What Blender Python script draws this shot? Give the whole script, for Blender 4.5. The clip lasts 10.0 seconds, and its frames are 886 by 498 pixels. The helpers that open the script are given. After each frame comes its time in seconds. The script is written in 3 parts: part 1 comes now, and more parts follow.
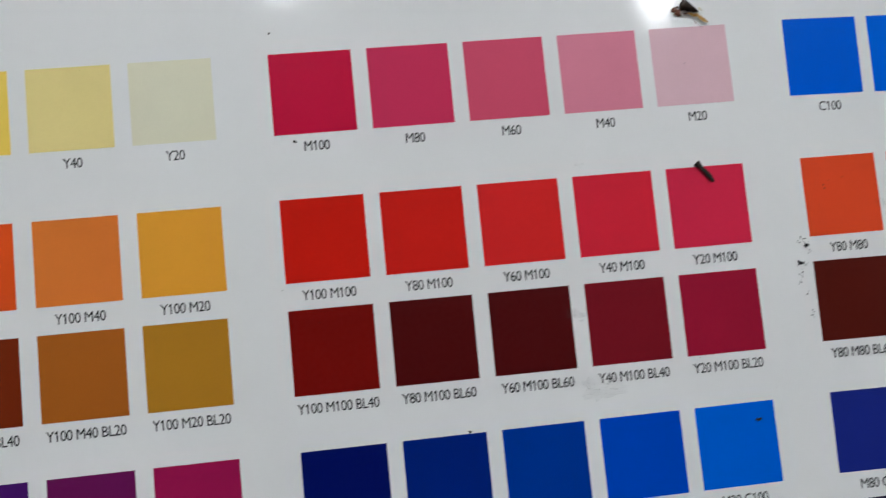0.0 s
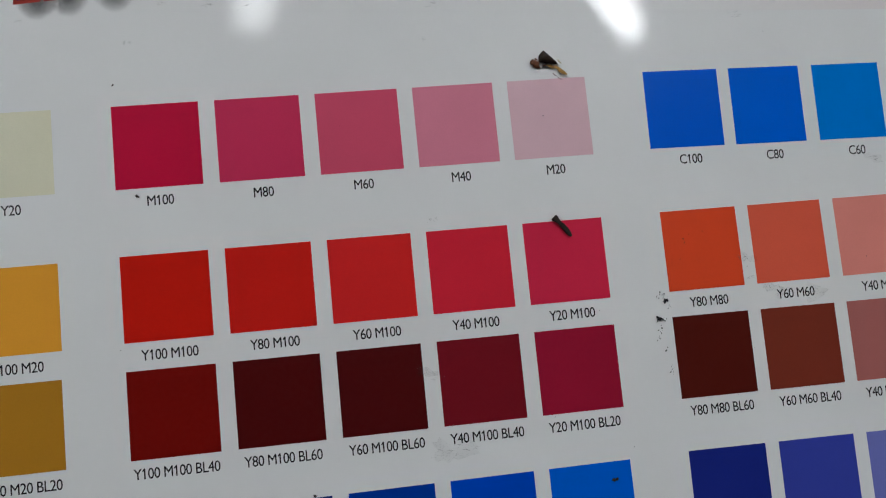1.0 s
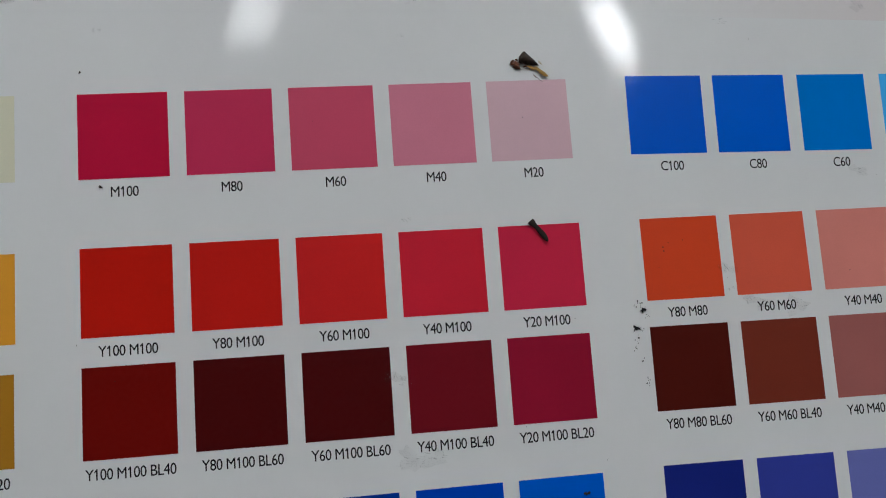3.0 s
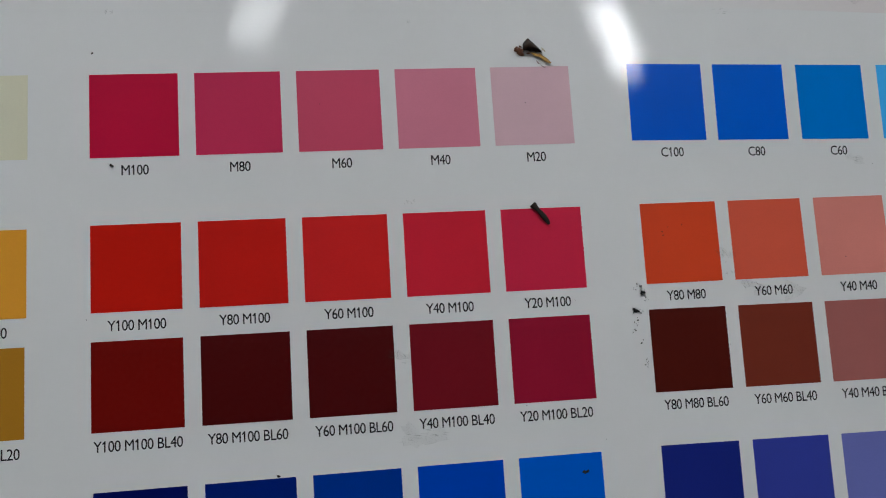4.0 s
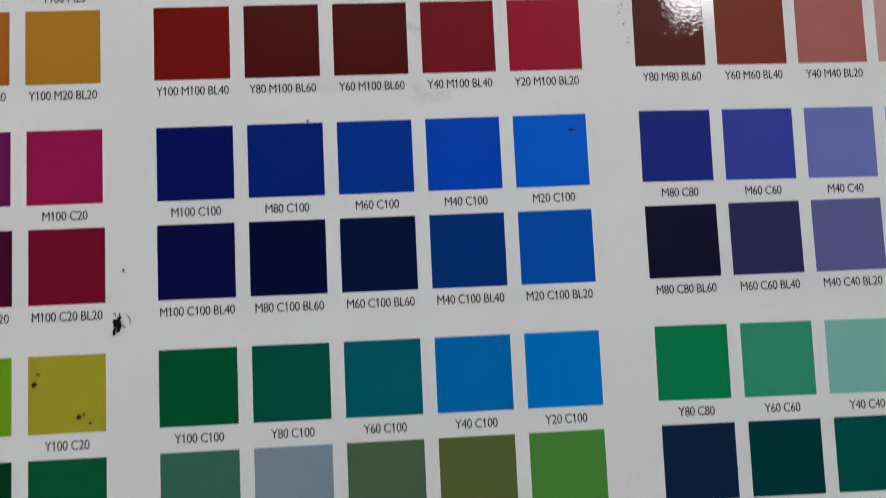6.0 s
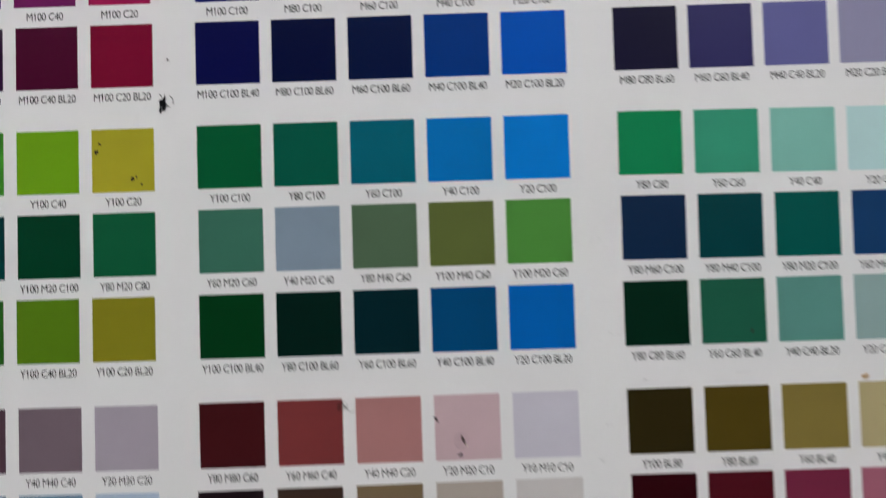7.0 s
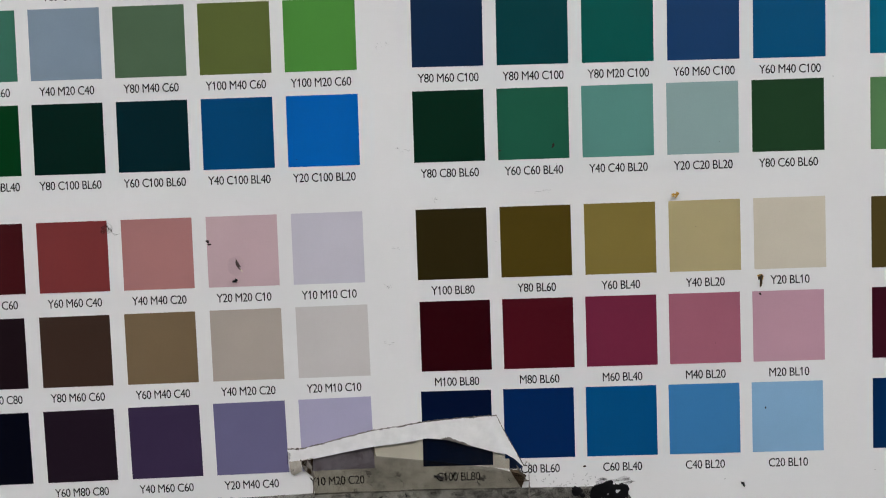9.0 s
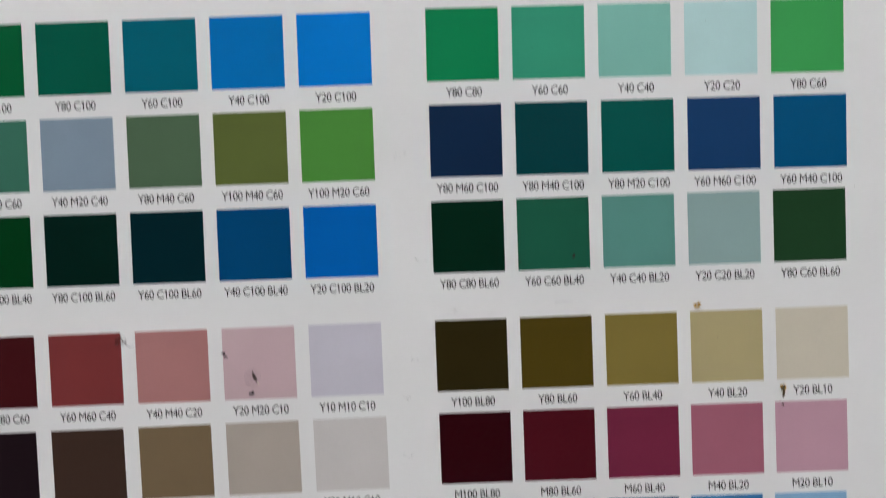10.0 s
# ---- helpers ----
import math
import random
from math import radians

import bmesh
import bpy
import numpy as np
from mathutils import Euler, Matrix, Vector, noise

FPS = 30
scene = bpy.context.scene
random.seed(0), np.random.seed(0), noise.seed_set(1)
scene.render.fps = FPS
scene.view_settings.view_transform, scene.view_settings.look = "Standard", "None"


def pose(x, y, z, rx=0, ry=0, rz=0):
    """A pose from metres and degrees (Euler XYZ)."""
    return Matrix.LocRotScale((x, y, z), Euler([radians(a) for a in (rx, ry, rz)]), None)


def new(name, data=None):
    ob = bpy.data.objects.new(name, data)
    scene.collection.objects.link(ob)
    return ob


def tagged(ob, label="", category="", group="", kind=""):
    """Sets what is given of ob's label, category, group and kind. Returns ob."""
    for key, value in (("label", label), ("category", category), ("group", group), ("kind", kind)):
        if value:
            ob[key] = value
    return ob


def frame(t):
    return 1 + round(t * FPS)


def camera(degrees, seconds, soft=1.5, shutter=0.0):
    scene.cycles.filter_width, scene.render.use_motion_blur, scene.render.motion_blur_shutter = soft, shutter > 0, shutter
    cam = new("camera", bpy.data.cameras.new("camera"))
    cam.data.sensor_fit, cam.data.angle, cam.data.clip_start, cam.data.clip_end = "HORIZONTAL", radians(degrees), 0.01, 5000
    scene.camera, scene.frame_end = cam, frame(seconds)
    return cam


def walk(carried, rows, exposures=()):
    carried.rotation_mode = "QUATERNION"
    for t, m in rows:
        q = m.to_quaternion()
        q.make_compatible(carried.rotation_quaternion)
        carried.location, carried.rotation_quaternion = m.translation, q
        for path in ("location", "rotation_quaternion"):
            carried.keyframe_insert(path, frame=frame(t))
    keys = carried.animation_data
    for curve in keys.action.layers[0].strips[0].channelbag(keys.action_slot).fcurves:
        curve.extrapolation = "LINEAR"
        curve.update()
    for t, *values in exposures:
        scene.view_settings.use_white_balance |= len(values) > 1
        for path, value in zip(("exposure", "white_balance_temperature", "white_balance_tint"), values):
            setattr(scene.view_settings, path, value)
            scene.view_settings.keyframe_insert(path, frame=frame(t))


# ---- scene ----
import colorsys

cam = camera(56.08, 10.0, soft=1.0, shutter=0.55)
# seconds, eye x y z, degrees to the right, up, lean
PATH = [
    (0, 0.02334, 0.00135, 1.49360, 5.491, 4.835, -5.537),
    (0.2, 0.03242, -0.00054, 1.49916, 5.384, 4.512, -5.482),
    (0.5, 0.05123, 0.00162, 1.50666, 6.653, 4.516, -5.531),
    (1, 0.06348, 0.00204, 1.50169, 6.980, 5.954, -5.655),
    (1.5, 0.06618, 0.00199, 1.50255, 7.350, 6.304, -5.406),
    (2, 0.07453, 0.00532, 1.49941, 7.681, 6.940, -4.979),
    (2.5, 0.06994, 0.00857, 1.49824, 7.951, 7.321, -4.520),
    (2.7, 0.07070, 0.00914, 1.49835, 7.571, 7.212, -4.340),
    (3.8, 0.06558, 0.00782, 1.48807, 7.974, 7.789, -3.843),
    (4, 0.06767, 0.00573, 1.48926, 7.677, 7.600, -3.649),
    (4.2, 0.07122, 0.00461, 1.48589, 7.375, 7.841, -3.595),
    (4.5, 0.07399, 0.00575, 1.46577, 7.280, 8.201, -3.628),
    (4.8, 0.06627, -0.00484, 1.43921, 7.037, 8.041, -3.540),
    (5, 0.06546, -0.00935, 1.42569, 6.753, 8.023, -3.398),
    (5.2, 0.06508, -0.01718, 1.41454, 6.141, 7.525, -3.196),
    (6.3, 0.08016, -0.03135, 1.37601, 2.114, 4.632, -2.514),
    (6.5, 0.08030, -0.04116, 1.36231, 1.155, 4.054, -2.395),
    (7, 0.09842, -0.06916, 1.32317, -0.785, 2.204, -1.735),
    (7.2, 0.11097, -0.08074, 1.31442, -1.017, 2.013, -1.576),
    (7.5, 0.12859, -0.09117, 1.30415, -1.943, 1.505, -1.426),
    (7.8, 0.14640, -0.08107, 1.29204, -2.297, 1.004, -1.187),
    (8, 0.15920, -0.06921, 1.28299, -1.894, -0.196, -1.265),
    (8.2, 0.17134, -0.05799, 1.27189, -1.708, -0.717, -1.261),
    (8.5, 0.17977, -0.04535, 1.27025, -1.411, -1.929, -1.425),
    (9, 0.17742, -0.03963, 1.27838, -1.157, -2.438, -1.725),
    (9.5, 0.17620, -0.03740, 1.28438, -0.795, -2.563, -1.800),
    (9.7, 0.17277, -0.03370, 1.29359, -0.662, -2.005, -1.836),
    (10, 0.16823, -0.03494, 1.31414, -0.441, -1.921, -1.947),
]
# seconds, stops, white balance
EXPOSURES = [(0.0, -0.33, 6200, 6), (0.6, -0.67, 6200, 6), (2.5, -0.78, 6200, 6), (4.0, -0.82, 6200, 6), (4.5, -0.71, 6200, 6), (5.2, -0.50, 6250, 7), (6.3, -0.27, 6480, 9), (7.0, -0.09, 6500, 10), (7.5, -0.03, 6500, 10), (9.6, 0.03, 6500, 10), (10.0, -0.01, 6480, 10)]
walk(cam, [(t, pose(x, y, z, 90 + up, 0, -right) @ pose(0, 0, 0, 0, 0, lean)) for t, x, y, z, right, up, lean in PATH], EXPOSURES)

# ---- world and lamps ----
world = bpy.data.worlds.new("room_air")
world.use_nodes = True
world.node_tree.nodes["Background"].inputs[0].default_value = (0.6, 0.66, 0.72, 1)
world.node_tree.nodes["Background"].inputs[1].default_value = 0.02
scene.world = world
LAMP = 30.0          # glow of the ceiling lamps' diffusers

# ---- materials ----
FRONT = 0.25         # y of the chart's printed face


def nodes_of(name):
    m = bpy.data.materials.new(name)
    m.use_nodes = True
    t = m.node_tree
    return m, t, t.nodes["Principled BSDF"]


def add(t, kind, **values):
    n = t.nodes.new(kind)
    for key, value in values.items():
        n.inputs[key].default_value = value
    return n


def mapped(t, scale):
    where = t.nodes.new("ShaderNodeNewGeometry")
    m = add(t, "ShaderNodeMapping", Scale=scale)
    t.links.new(where.outputs["Position"], m.inputs["Vector"])
    return m


def noise_at(t, scale, size, detail=3.0, rough=0.55):
    n = add(t, "ShaderNodeTexNoise", Scale=size, Detail=detail, Roughness=rough)
    t.links.new(mapped(t, scale).outputs[0], n.inputs["Vector"])
    return n


def ramp(t, source, a, b, ca, cb):
    r = t.nodes.new("ShaderNodeValToRGB")
    r.color_ramp.elements[0].position, r.color_ramp.elements[1].position = a, b
    r.color_ramp.elements[0].color, r.color_ramp.elements[1].color = (*ca, 1), (*cb, 1)
    t.links.new(source, r.inputs[0])
    return r


def mixed(t, kind, factor, a, b):
    m = t.nodes.new("ShaderNodeMix")
    m.data_type, m.blend_type = "RGBA", kind
    for socket, value in ((m.inputs[0], factor), (m.inputs[6], a), (m.inputs[7], b)):
        if isinstance(value, bpy.types.NodeSocket):
            t.links.new(value, socket)
        else:
            socket.default_value = value if isinstance(value, float) else (*value, 1)
    return m.outputs[2]


def laminate_relief(t, b):
    """The fine crinkle of the laminate over the print, which breaks up the lamps' reflections into glints."""
    fine = noise_at(t, (0.6, 1, 1.25), 1000.0, 1.0, 0.5)
    wide = noise_at(t, (1, 1, 1.3), 60.0, 0.0, 0.5)
    one = add(t, "ShaderNodeBump", Strength=1.0, Distance=0.000016)
    two = add(t, "ShaderNodeBump", Strength=1.0, Distance=0.00004)
    t.links.new(fine.outputs[0], one.inputs["Height"])
    t.links.new(wide.outputs[0], two.inputs["Height"])
    t.links.new(one.outputs[0], two.inputs["Normal"])
    t.links.new(two.outputs[0], b.inputs["Coat Normal"])
    t.links.new(two.outputs[0], b.inputs["Normal"])
    smear = noise_at(t, (1, 1, 1), 35.0, 4.0, 0.6)
    t.links.new(ramp(t, smear.outputs[0], 0.35, 0.7, (0.006,) * 3, (0.018,) * 3).outputs[0], b.inputs["Coat Roughness"])
    b.inputs["Coat Weight"].default_value, b.inputs["Coat IOR"].default_value = 0.9, 1.45
    b.inputs["Roughness"].default_value, b.inputs["Specular IOR Level"].default_value = 0.30, 0.14


def sheet_paper():
    m, t, b = nodes_of("white_laminated_print")
    dirt = noise_at(t, (1, 1, 0.7), 14.0, 6.0, 0.6)
    base = ramp(t, dirt.outputs[0], 0.30, 0.75, (0.855, 0.855, 0.85), (0.80, 0.80, 0.795)).outputs[0]
    grime = noise_at(t, (1, 1, 0.25), 45.0, 5.0, 0.65)
    spots = ramp(t, grime.outputs[0], 0.66, 0.80, (0, 0, 0), (1, 1, 1)).outputs[0]
    t.links.new(mixed(t, "MIX", mixed(t, "MULTIPLY", 1.0, spots, (0.25,) * 3), base, (0.60, 0.60, 0.585)), b.inputs["Base Color"])
    laminate_relief(t, b)
    return m


def printed_ink():
    """Ink whose colour is each square's own; fine press grain and a faint wear."""
    m, t, b = nodes_of("printed_ink")
    own = t.nodes.new("ShaderNodeObjectInfo")
    grain = noise_at(t, (1, 1, 1), 2600.0, 2.0, 0.6)
    tone = ramp(t, grain.outputs[0], 0.3, 0.7, (0.975,) * 3, (1.02,) * 3).outputs[0]
    cloud = noise_at(t, (1, 1, 1), 55.0, 4.0, 0.55)
    worn = ramp(t, cloud.outputs[0], 0.3, 0.75, (0.975,) * 3, (1.04,) * 3).outputs[0]
    t.links.new(mixed(t, "MULTIPLY", 1.0, mixed(t, "MULTIPLY", 1.0, own.outputs["Color"], tone), worn), b.inputs["Base Color"])
    laminate_relief(t, b)
    return m


def plain(name, color, rough=0.5, grain=0.0, size=300.0):
    m, t, b = nodes_of(name)
    n = noise_at(t, (1, 1, 1), size, 4.0, 0.6)
    lo, hi = (tuple(c * k for c in color) for k in (1 - grain, 1 + grain))
    t.links.new(ramp(t, n.outputs[0], 0.3, 0.7, lo, hi).outputs[0], b.inputs["Base Color"])
    b.inputs["Roughness"].default_value, b.inputs["Specular IOR Level"].default_value = rough, 0.25
    return m


def veil(name, color, cover, patchy=0.25, size=120.0, rough=0.3):
    """A thin see-through layer: dirty film, smudge or haze. cover: how much of the print it hides."""
    m, t, b = nodes_of(name)
    n = noise_at(t, (1, 1, 1), size, 6.0, 0.65)
    t.links.new(ramp(t, n.outputs[0], 0.3, 0.72, tuple(c * 0.55 for c in color), tuple(min(1, c * 1.25) for c in color)).outputs[0], b.inputs["Base Color"])
    p = noise_at(t, (1, 1, 1), size * 0.6, 5.0, 0.6)
    lo, hi = max(0.0, cover - patchy), min(1.0, cover + patchy)
    t.links.new(ramp(t, p.outputs[0], 0.3, 0.7, (lo,) * 3, (hi,) * 3).outputs[0], b.inputs["Alpha"])
    b.inputs["Roughness"].default_value = rough
    return m


def film_of(name, through_tint, dirt, cover, size):
    """Clear film that takes some of the light, with mottled dirt on it."""
    m, t, b = nodes_of(name)
    clear = t.nodes.new("ShaderNodeBsdfTransparent")
    n = noise_at(t, (1, 1, 1), size * 0.35, 5.0, 0.6)
    t.links.new(ramp(t, n.outputs[0], 0.3, 0.7, tuple(c * 0.93 for c in through_tint), tuple(min(1.0, c * 1.05) for c in through_tint)).outputs[0], clear.inputs[0])
    spots, grit = noise_at(t, (1, 1, 1), size, 7.0, 0.7), noise_at(t, (0.5, 1, 1), size * 3, 5.0, 0.7)
    b.inputs["Base Color"].default_value, b.inputs["Roughness"].default_value = (*dirt, 1), 0.45
    mottle = mixed(t, "MULTIPLY", 1.0, ramp(t, spots.outputs[0], 0.40, 0.68, (0.12,) * 3, (1, 1, 1)).outputs[0], ramp(t, grit.outputs[0], 0.30, 0.62, (0.25,) * 3, (1, 1, 1)).outputs[0])
    mix = t.nodes.new("ShaderNodeMixShader")
    t.links.new(mixed(t, "MULTIPLY", 1.0, mottle, (min(1.0, cover * 1.7),) * 3), mix.inputs[0])
    t.links.new(clear.outputs[0], mix.inputs[1])
    t.links.new(b.outputs[0], mix.inputs[2])
    t.links.new(mix.outputs[0], t.nodes["Material Output"].inputs[0])
    return m


def lamp_glow(name, strength, tint):
    m, t, b = nodes_of(name)
    b.inputs["Base Color"].default_value = (0.8, 0.8, 0.8, 1)
    b.inputs["Emission Color"].default_value = (*tint, 1)
    b.inputs["Emission Strength"].default_value = strength
    return m


PAPER, INK = sheet_paper(), printed_ink()
BLACK_INK = plain("black_caption_ink", (0.022, 0.022, 0.024), 0.25, 0.2, 900)
TORN_PAPER = plain("torn_white_paper", (0.78, 0.78, 0.77), 0.85, 0.07, 260)
TORN_EDGE_SHADE = plain("dirty_edge_and_tear_shade", (0.17, 0.155, 0.14), 0.9, 0.5, 700)
BLACK_PAINT = plain("dried_black_paint", (0.006, 0.006, 0.007), 0.28, 0.5, 500)
SHELL = plain("dark_brown_shell", (0.028, 0.017, 0.012), 0.22, 0.5, 500)
RUST = plain("reddish_brown_crumb", (0.13, 0.045, 0.02), 0.5, 0.5, 900)
AMBER = plain("amber_flake", (0.42, 0.24, 0.06), 0.4, 0.45, 700)
CREAM = plain("pale_cream_flake_and_glint", (0.62, 0.56, 0.42), 0.5, 0.2, 700)
SPLINTER = plain("dark_brown_splinter", (0.026, 0.017, 0.013), 0.75, 0.4, 700)
SCUFF = veil("grey_scuff", (0.25, 0.25, 0.24), 0.15, 0.20, 900.0, 0.5)
BRUSH = veil("dry_brush_haze", (0.16, 0.155, 0.145), 0.20, 0.22, 700.0, 0.5)
SMUDGE = veil("pale_grey_smudge", (0.30, 0.29, 0.27), 0.05, 0.07, 300.0, 0.4)
FILM = film_of("dirty_clear_film", (0.75, 0.735, 0.695), (0.055, 0.048, 0.04), 0.14, 150.0)
BEIGE_FILM = film_of("beige_clear_film", (0.92, 0.905, 0.86), (0.05, 0.045, 0.035), 0.06, 110.0)
BROWN_FILM = film_of("brown_folded_film", (0.62, 0.56, 0.48), (0.09, 0.065, 0.042), 0.4, 260.0)
HAZY_FILM = film_of("hazy_grey_film", (0.87, 0.865, 0.84), (0.10, 0.095, 0.085), 0.38, 120.0)
TAPE = film_of("grimy_grey_tape", (0.77, 0.765, 0.74), (0.06, 0.056, 0.05), 0.42, 150.0)
CORNER = plain("stained_paper", (0.40, 0.37, 0.32), 0.8, 0.25, 400)
DIRT_LINE = plain("black_dirt_line", (0.03, 0.027, 0.024), 0.8, 0.5, 900)
GRIME = veil("brown_grime", (0.05, 0.042, 0.034), 0.32, 0.32, 500.0, 0.6)
GOLD = plain("golden_amber_crust", (0.50, 0.29, 0.05), 0.35, 0.5, 900)
BRUISE = plain("dull_brown_crust", (0.075, 0.05, 0.046), 0.4, 0.6, 900)
OLIVE = plain("dark_olive_crust", (0.045, 0.028, 0.008), 0.5, 0.5, 900)
RED_PAINT = veil("red_paint_stain", (0.22, 0.02, 0.016), 0.42, 0.4, 400.0)
BLUE_PAINT = veil("pale_blue_paint_stain", (0.08, 0.30, 0.50), 0.22, 0.22, 400.0)
WALL_PAINT = plain("grey_wall_paint", (0.20, 0.20, 0.20), 0.8, 0.05, 6)
PALE_WALL = plain("grey_rear_wall_paint", (0.12, 0.12, 0.12), 0.8, 0.05, 6)
DARK_PANEL = plain("dark_reflection_panel", (0.03, 0.03, 0.031), 0.7, 0.08, 6)
CEILING_PAINT = plain("white_ceiling_paint", (0.58, 0.58, 0.575), 0.9, 0.03, 5)
FLOOR_TILE = plain("grey_floor", (0.07, 0.07, 0.07), 0.5, 0.15, 9)
LAMP_BODY = plain("white_enamel", (0.75, 0.75, 0.75), 0.4, 0.03, 20)


# ---- mesh helpers ----
def part(name, bm, material, parent=None, label=""):
    me = bpy.data.meshes.new(name)
    bm.normal_update()
    bm.to_mesh(me)
    bm.free()
    me.materials.append(material)
    ob = new(name, me)
    ob.parent = parent
    return tagged(ob, label)


def thing(name, label, category, kind="", group=""):
    return tagged(new(name), label, category, group, kind)


def add_box(bm, x0, x1, y0, y1, z0, z1):
    v = [bm.verts.new((x, y, z)) for x in (x0, x1) for y in (y0, y1) for z in (z0, z1)]
    for f in ((0, 1, 3, 2), (4, 6, 7, 5), (0, 4, 5, 1), (2, 3, 7, 6), (0, 2, 6, 4), (1, 5, 7, 3)):
        bm.faces.new([v[i] for i in f])


def box_mesh(x0, x1, y0, y1, z0, z1):
    bm = bmesh.new()
    add_box(bm, x0, x1, y0, y1, z0, z1)
    return bm


def add_blob(bm, x, z, rx, rz, turn=0.0, jag=0.25, rise=0.0002, seed=0, base=0.0003, n=18):
    """An uneven flat fleck or drop on the chart's face, thickest in its middle."""
    r = random.Random(seed)
    c, s = math.cos(radians(turn)), math.sin(radians(turn))
    wob = [r.uniform(0, 6.28) for _ in range(4)]
    rings = []
    for k, y in ((1.0, FRONT - base), (0.9, FRONT - base - rise * 0.55), (0.45, FRONT - base - rise)):
        ring = []
        for i in range(n):
            a = 6.2832 * i / n
            w = 1 + jag * (0.5 * math.sin(2 * a + wob[0]) + 0.4 * math.sin(3 * a + wob[1]) + 0.35 * math.sin(5 * a + wob[2]) + 0.3 * math.sin(8 * a + wob[3]))
            u, v = k * w * rx * math.cos(a), k * w * rz * math.sin(a)
            ring.append(bm.verts.new((x + u * c - v * s, y, z + u * s + v * c)))
        rings.append(ring)
    for a, b in zip(rings, rings[1:]):
        for i in range(n):
            bm.faces.new((a[i], a[(i + 1) % n], b[(i + 1) % n], b[i]))
    bm.faces.new(rings[-1])


def blob(*args, **kw):
    bm = bmesh.new()
    add_blob(bm, *args, **kw)
    return bm


def add_streak(bm, x0, z0, x1, z1, wide, base=0.0003, bend=0.15, seed=0):
    """A thin tapered stroke on the chart's face."""
    r = random.Random(seed)
    dx, dz = x1 - x0, z1 - z0
    long = math.hypot(dx, dz)
    nx, nz, k = -dz / long, dx / long, r.uniform(-bend, bend) * long
    sides = []
    for i in range(8):
        f = i / 7
        w = wide * (0.25 + math.sin(math.pi * f)) * r.uniform(0.7, 1.2) * 0.5
        o = k * math.sin(math.pi * f)
        sides.append([bm.verts.new((x0 + dx * f + nx * (o + e * w), FRONT - base - 0.00004 * (e == 0), z0 + dz * f + nz * (o + e * w))) for e in (-1, 0, 1)])
    for a, b in zip(sides, sides[1:]):
        for i in (0, 1):
            bm.faces.new((a[i], b[i], b[i + 1], a[i + 1]))


def add_ribbon(bm, top, bottom, steps, lift, thick, ragged=0.0, seed=0):
    """A sheet between two edges given as functions of 0..1, lifted off the chart by lift(u, v)."""
    r = random.Random(seed)
    rows = []
    for i in range(steps + 1):
        u = i / steps
        (xt, zt), (xb, zb) = top(u), bottom(u)
        j = ragged * r.uniform(-1, 1)
        front, back = [], []
        for k in range(7):
            v = k / 6
            e = j if k == 0 else 0.0
            x, z, y = xt + (xb - xt) * v, zt + e + (zb - zt - e) * v, FRONT - lift(u, v)
            front.append(bm.verts.new((x, y - thick, z)))
            back.append(bm.verts.new((x, y, z)))
        rows.append((front, back))
    for (fa, ba), (fb, bb) in zip(rows, rows[1:]):
        for k in range(6):
            bm.faces.new((fa[k], fb[k], fb[k + 1], fa[k + 1]))
            bm.faces.new((ba[k], ba[k + 1], bb[k + 1], bb[k]))
        bm.faces.new((fa[0], ba[0], bb[0], fb[0]))
        bm.faces.new((fa[6], fb[6], bb[6], ba[6]))
    for f, b in (rows[0], rows[-1]):
        for k in range(6):
            bm.faces.new((f[k], f[k + 1], b[k + 1], b[k]))


def along(points):
    """A line through a few points, as a function of 0..1."""
    def at(u):
        s = u * (len(points) - 1)
        i = min(int(s), len(points) - 2)
        f = s - i
        return tuple(a + (b - a) * f for a, b in zip(points[i], points[i + 1]))
    return at


# ---- the room ----
X0, X1, Y0, Y1, TOP = -3.2, 3.6, -5.2, FRONT + 0.0016, 3.0
for name, b, mat in (("wall_north", (X0, X1, Y1, Y1 + 0.12, 0, TOP), WALL_PAINT), ("wall_south", (X0, X1, Y0 - 0.12, Y0, 0, TOP), PALE_WALL),
                     ("wall_west", (X0 - 0.12, X0, Y0, Y1, 0, TOP), WALL_PAINT), ("wall_east", (X1, X1 + 0.12, Y0, Y1, 0, TOP), WALL_PAINT),
                     ("floor", (X0, X1, Y0, Y1, -0.1, 0), FLOOR_TILE), ("ceiling", (X0, X1, Y0, Y1, TOP, TOP + 0.1), CEILING_PAINT)):
    tagged(part(name, box_mesh(*b), mat), {"floor": "plain grey floor of the room", "ceiling": "plain white ceiling with lamps"}.get(name, "plain grey painted wall"), name.split("_")[0], kind="structure")

# unseen dark panel, added so the laminate's lower reflections stay dark
wainscot = box_mesh(X0 + 0.002, X1 - 0.002, Y0 + 0.002, Y0 + 0.03, 0.002, 1.62)
tagged(part("reflection_panel", wainscot, DARK_PANEL), "unseen dark panel added along the rear wall to darken reflections", "wainscot", kind="structure")


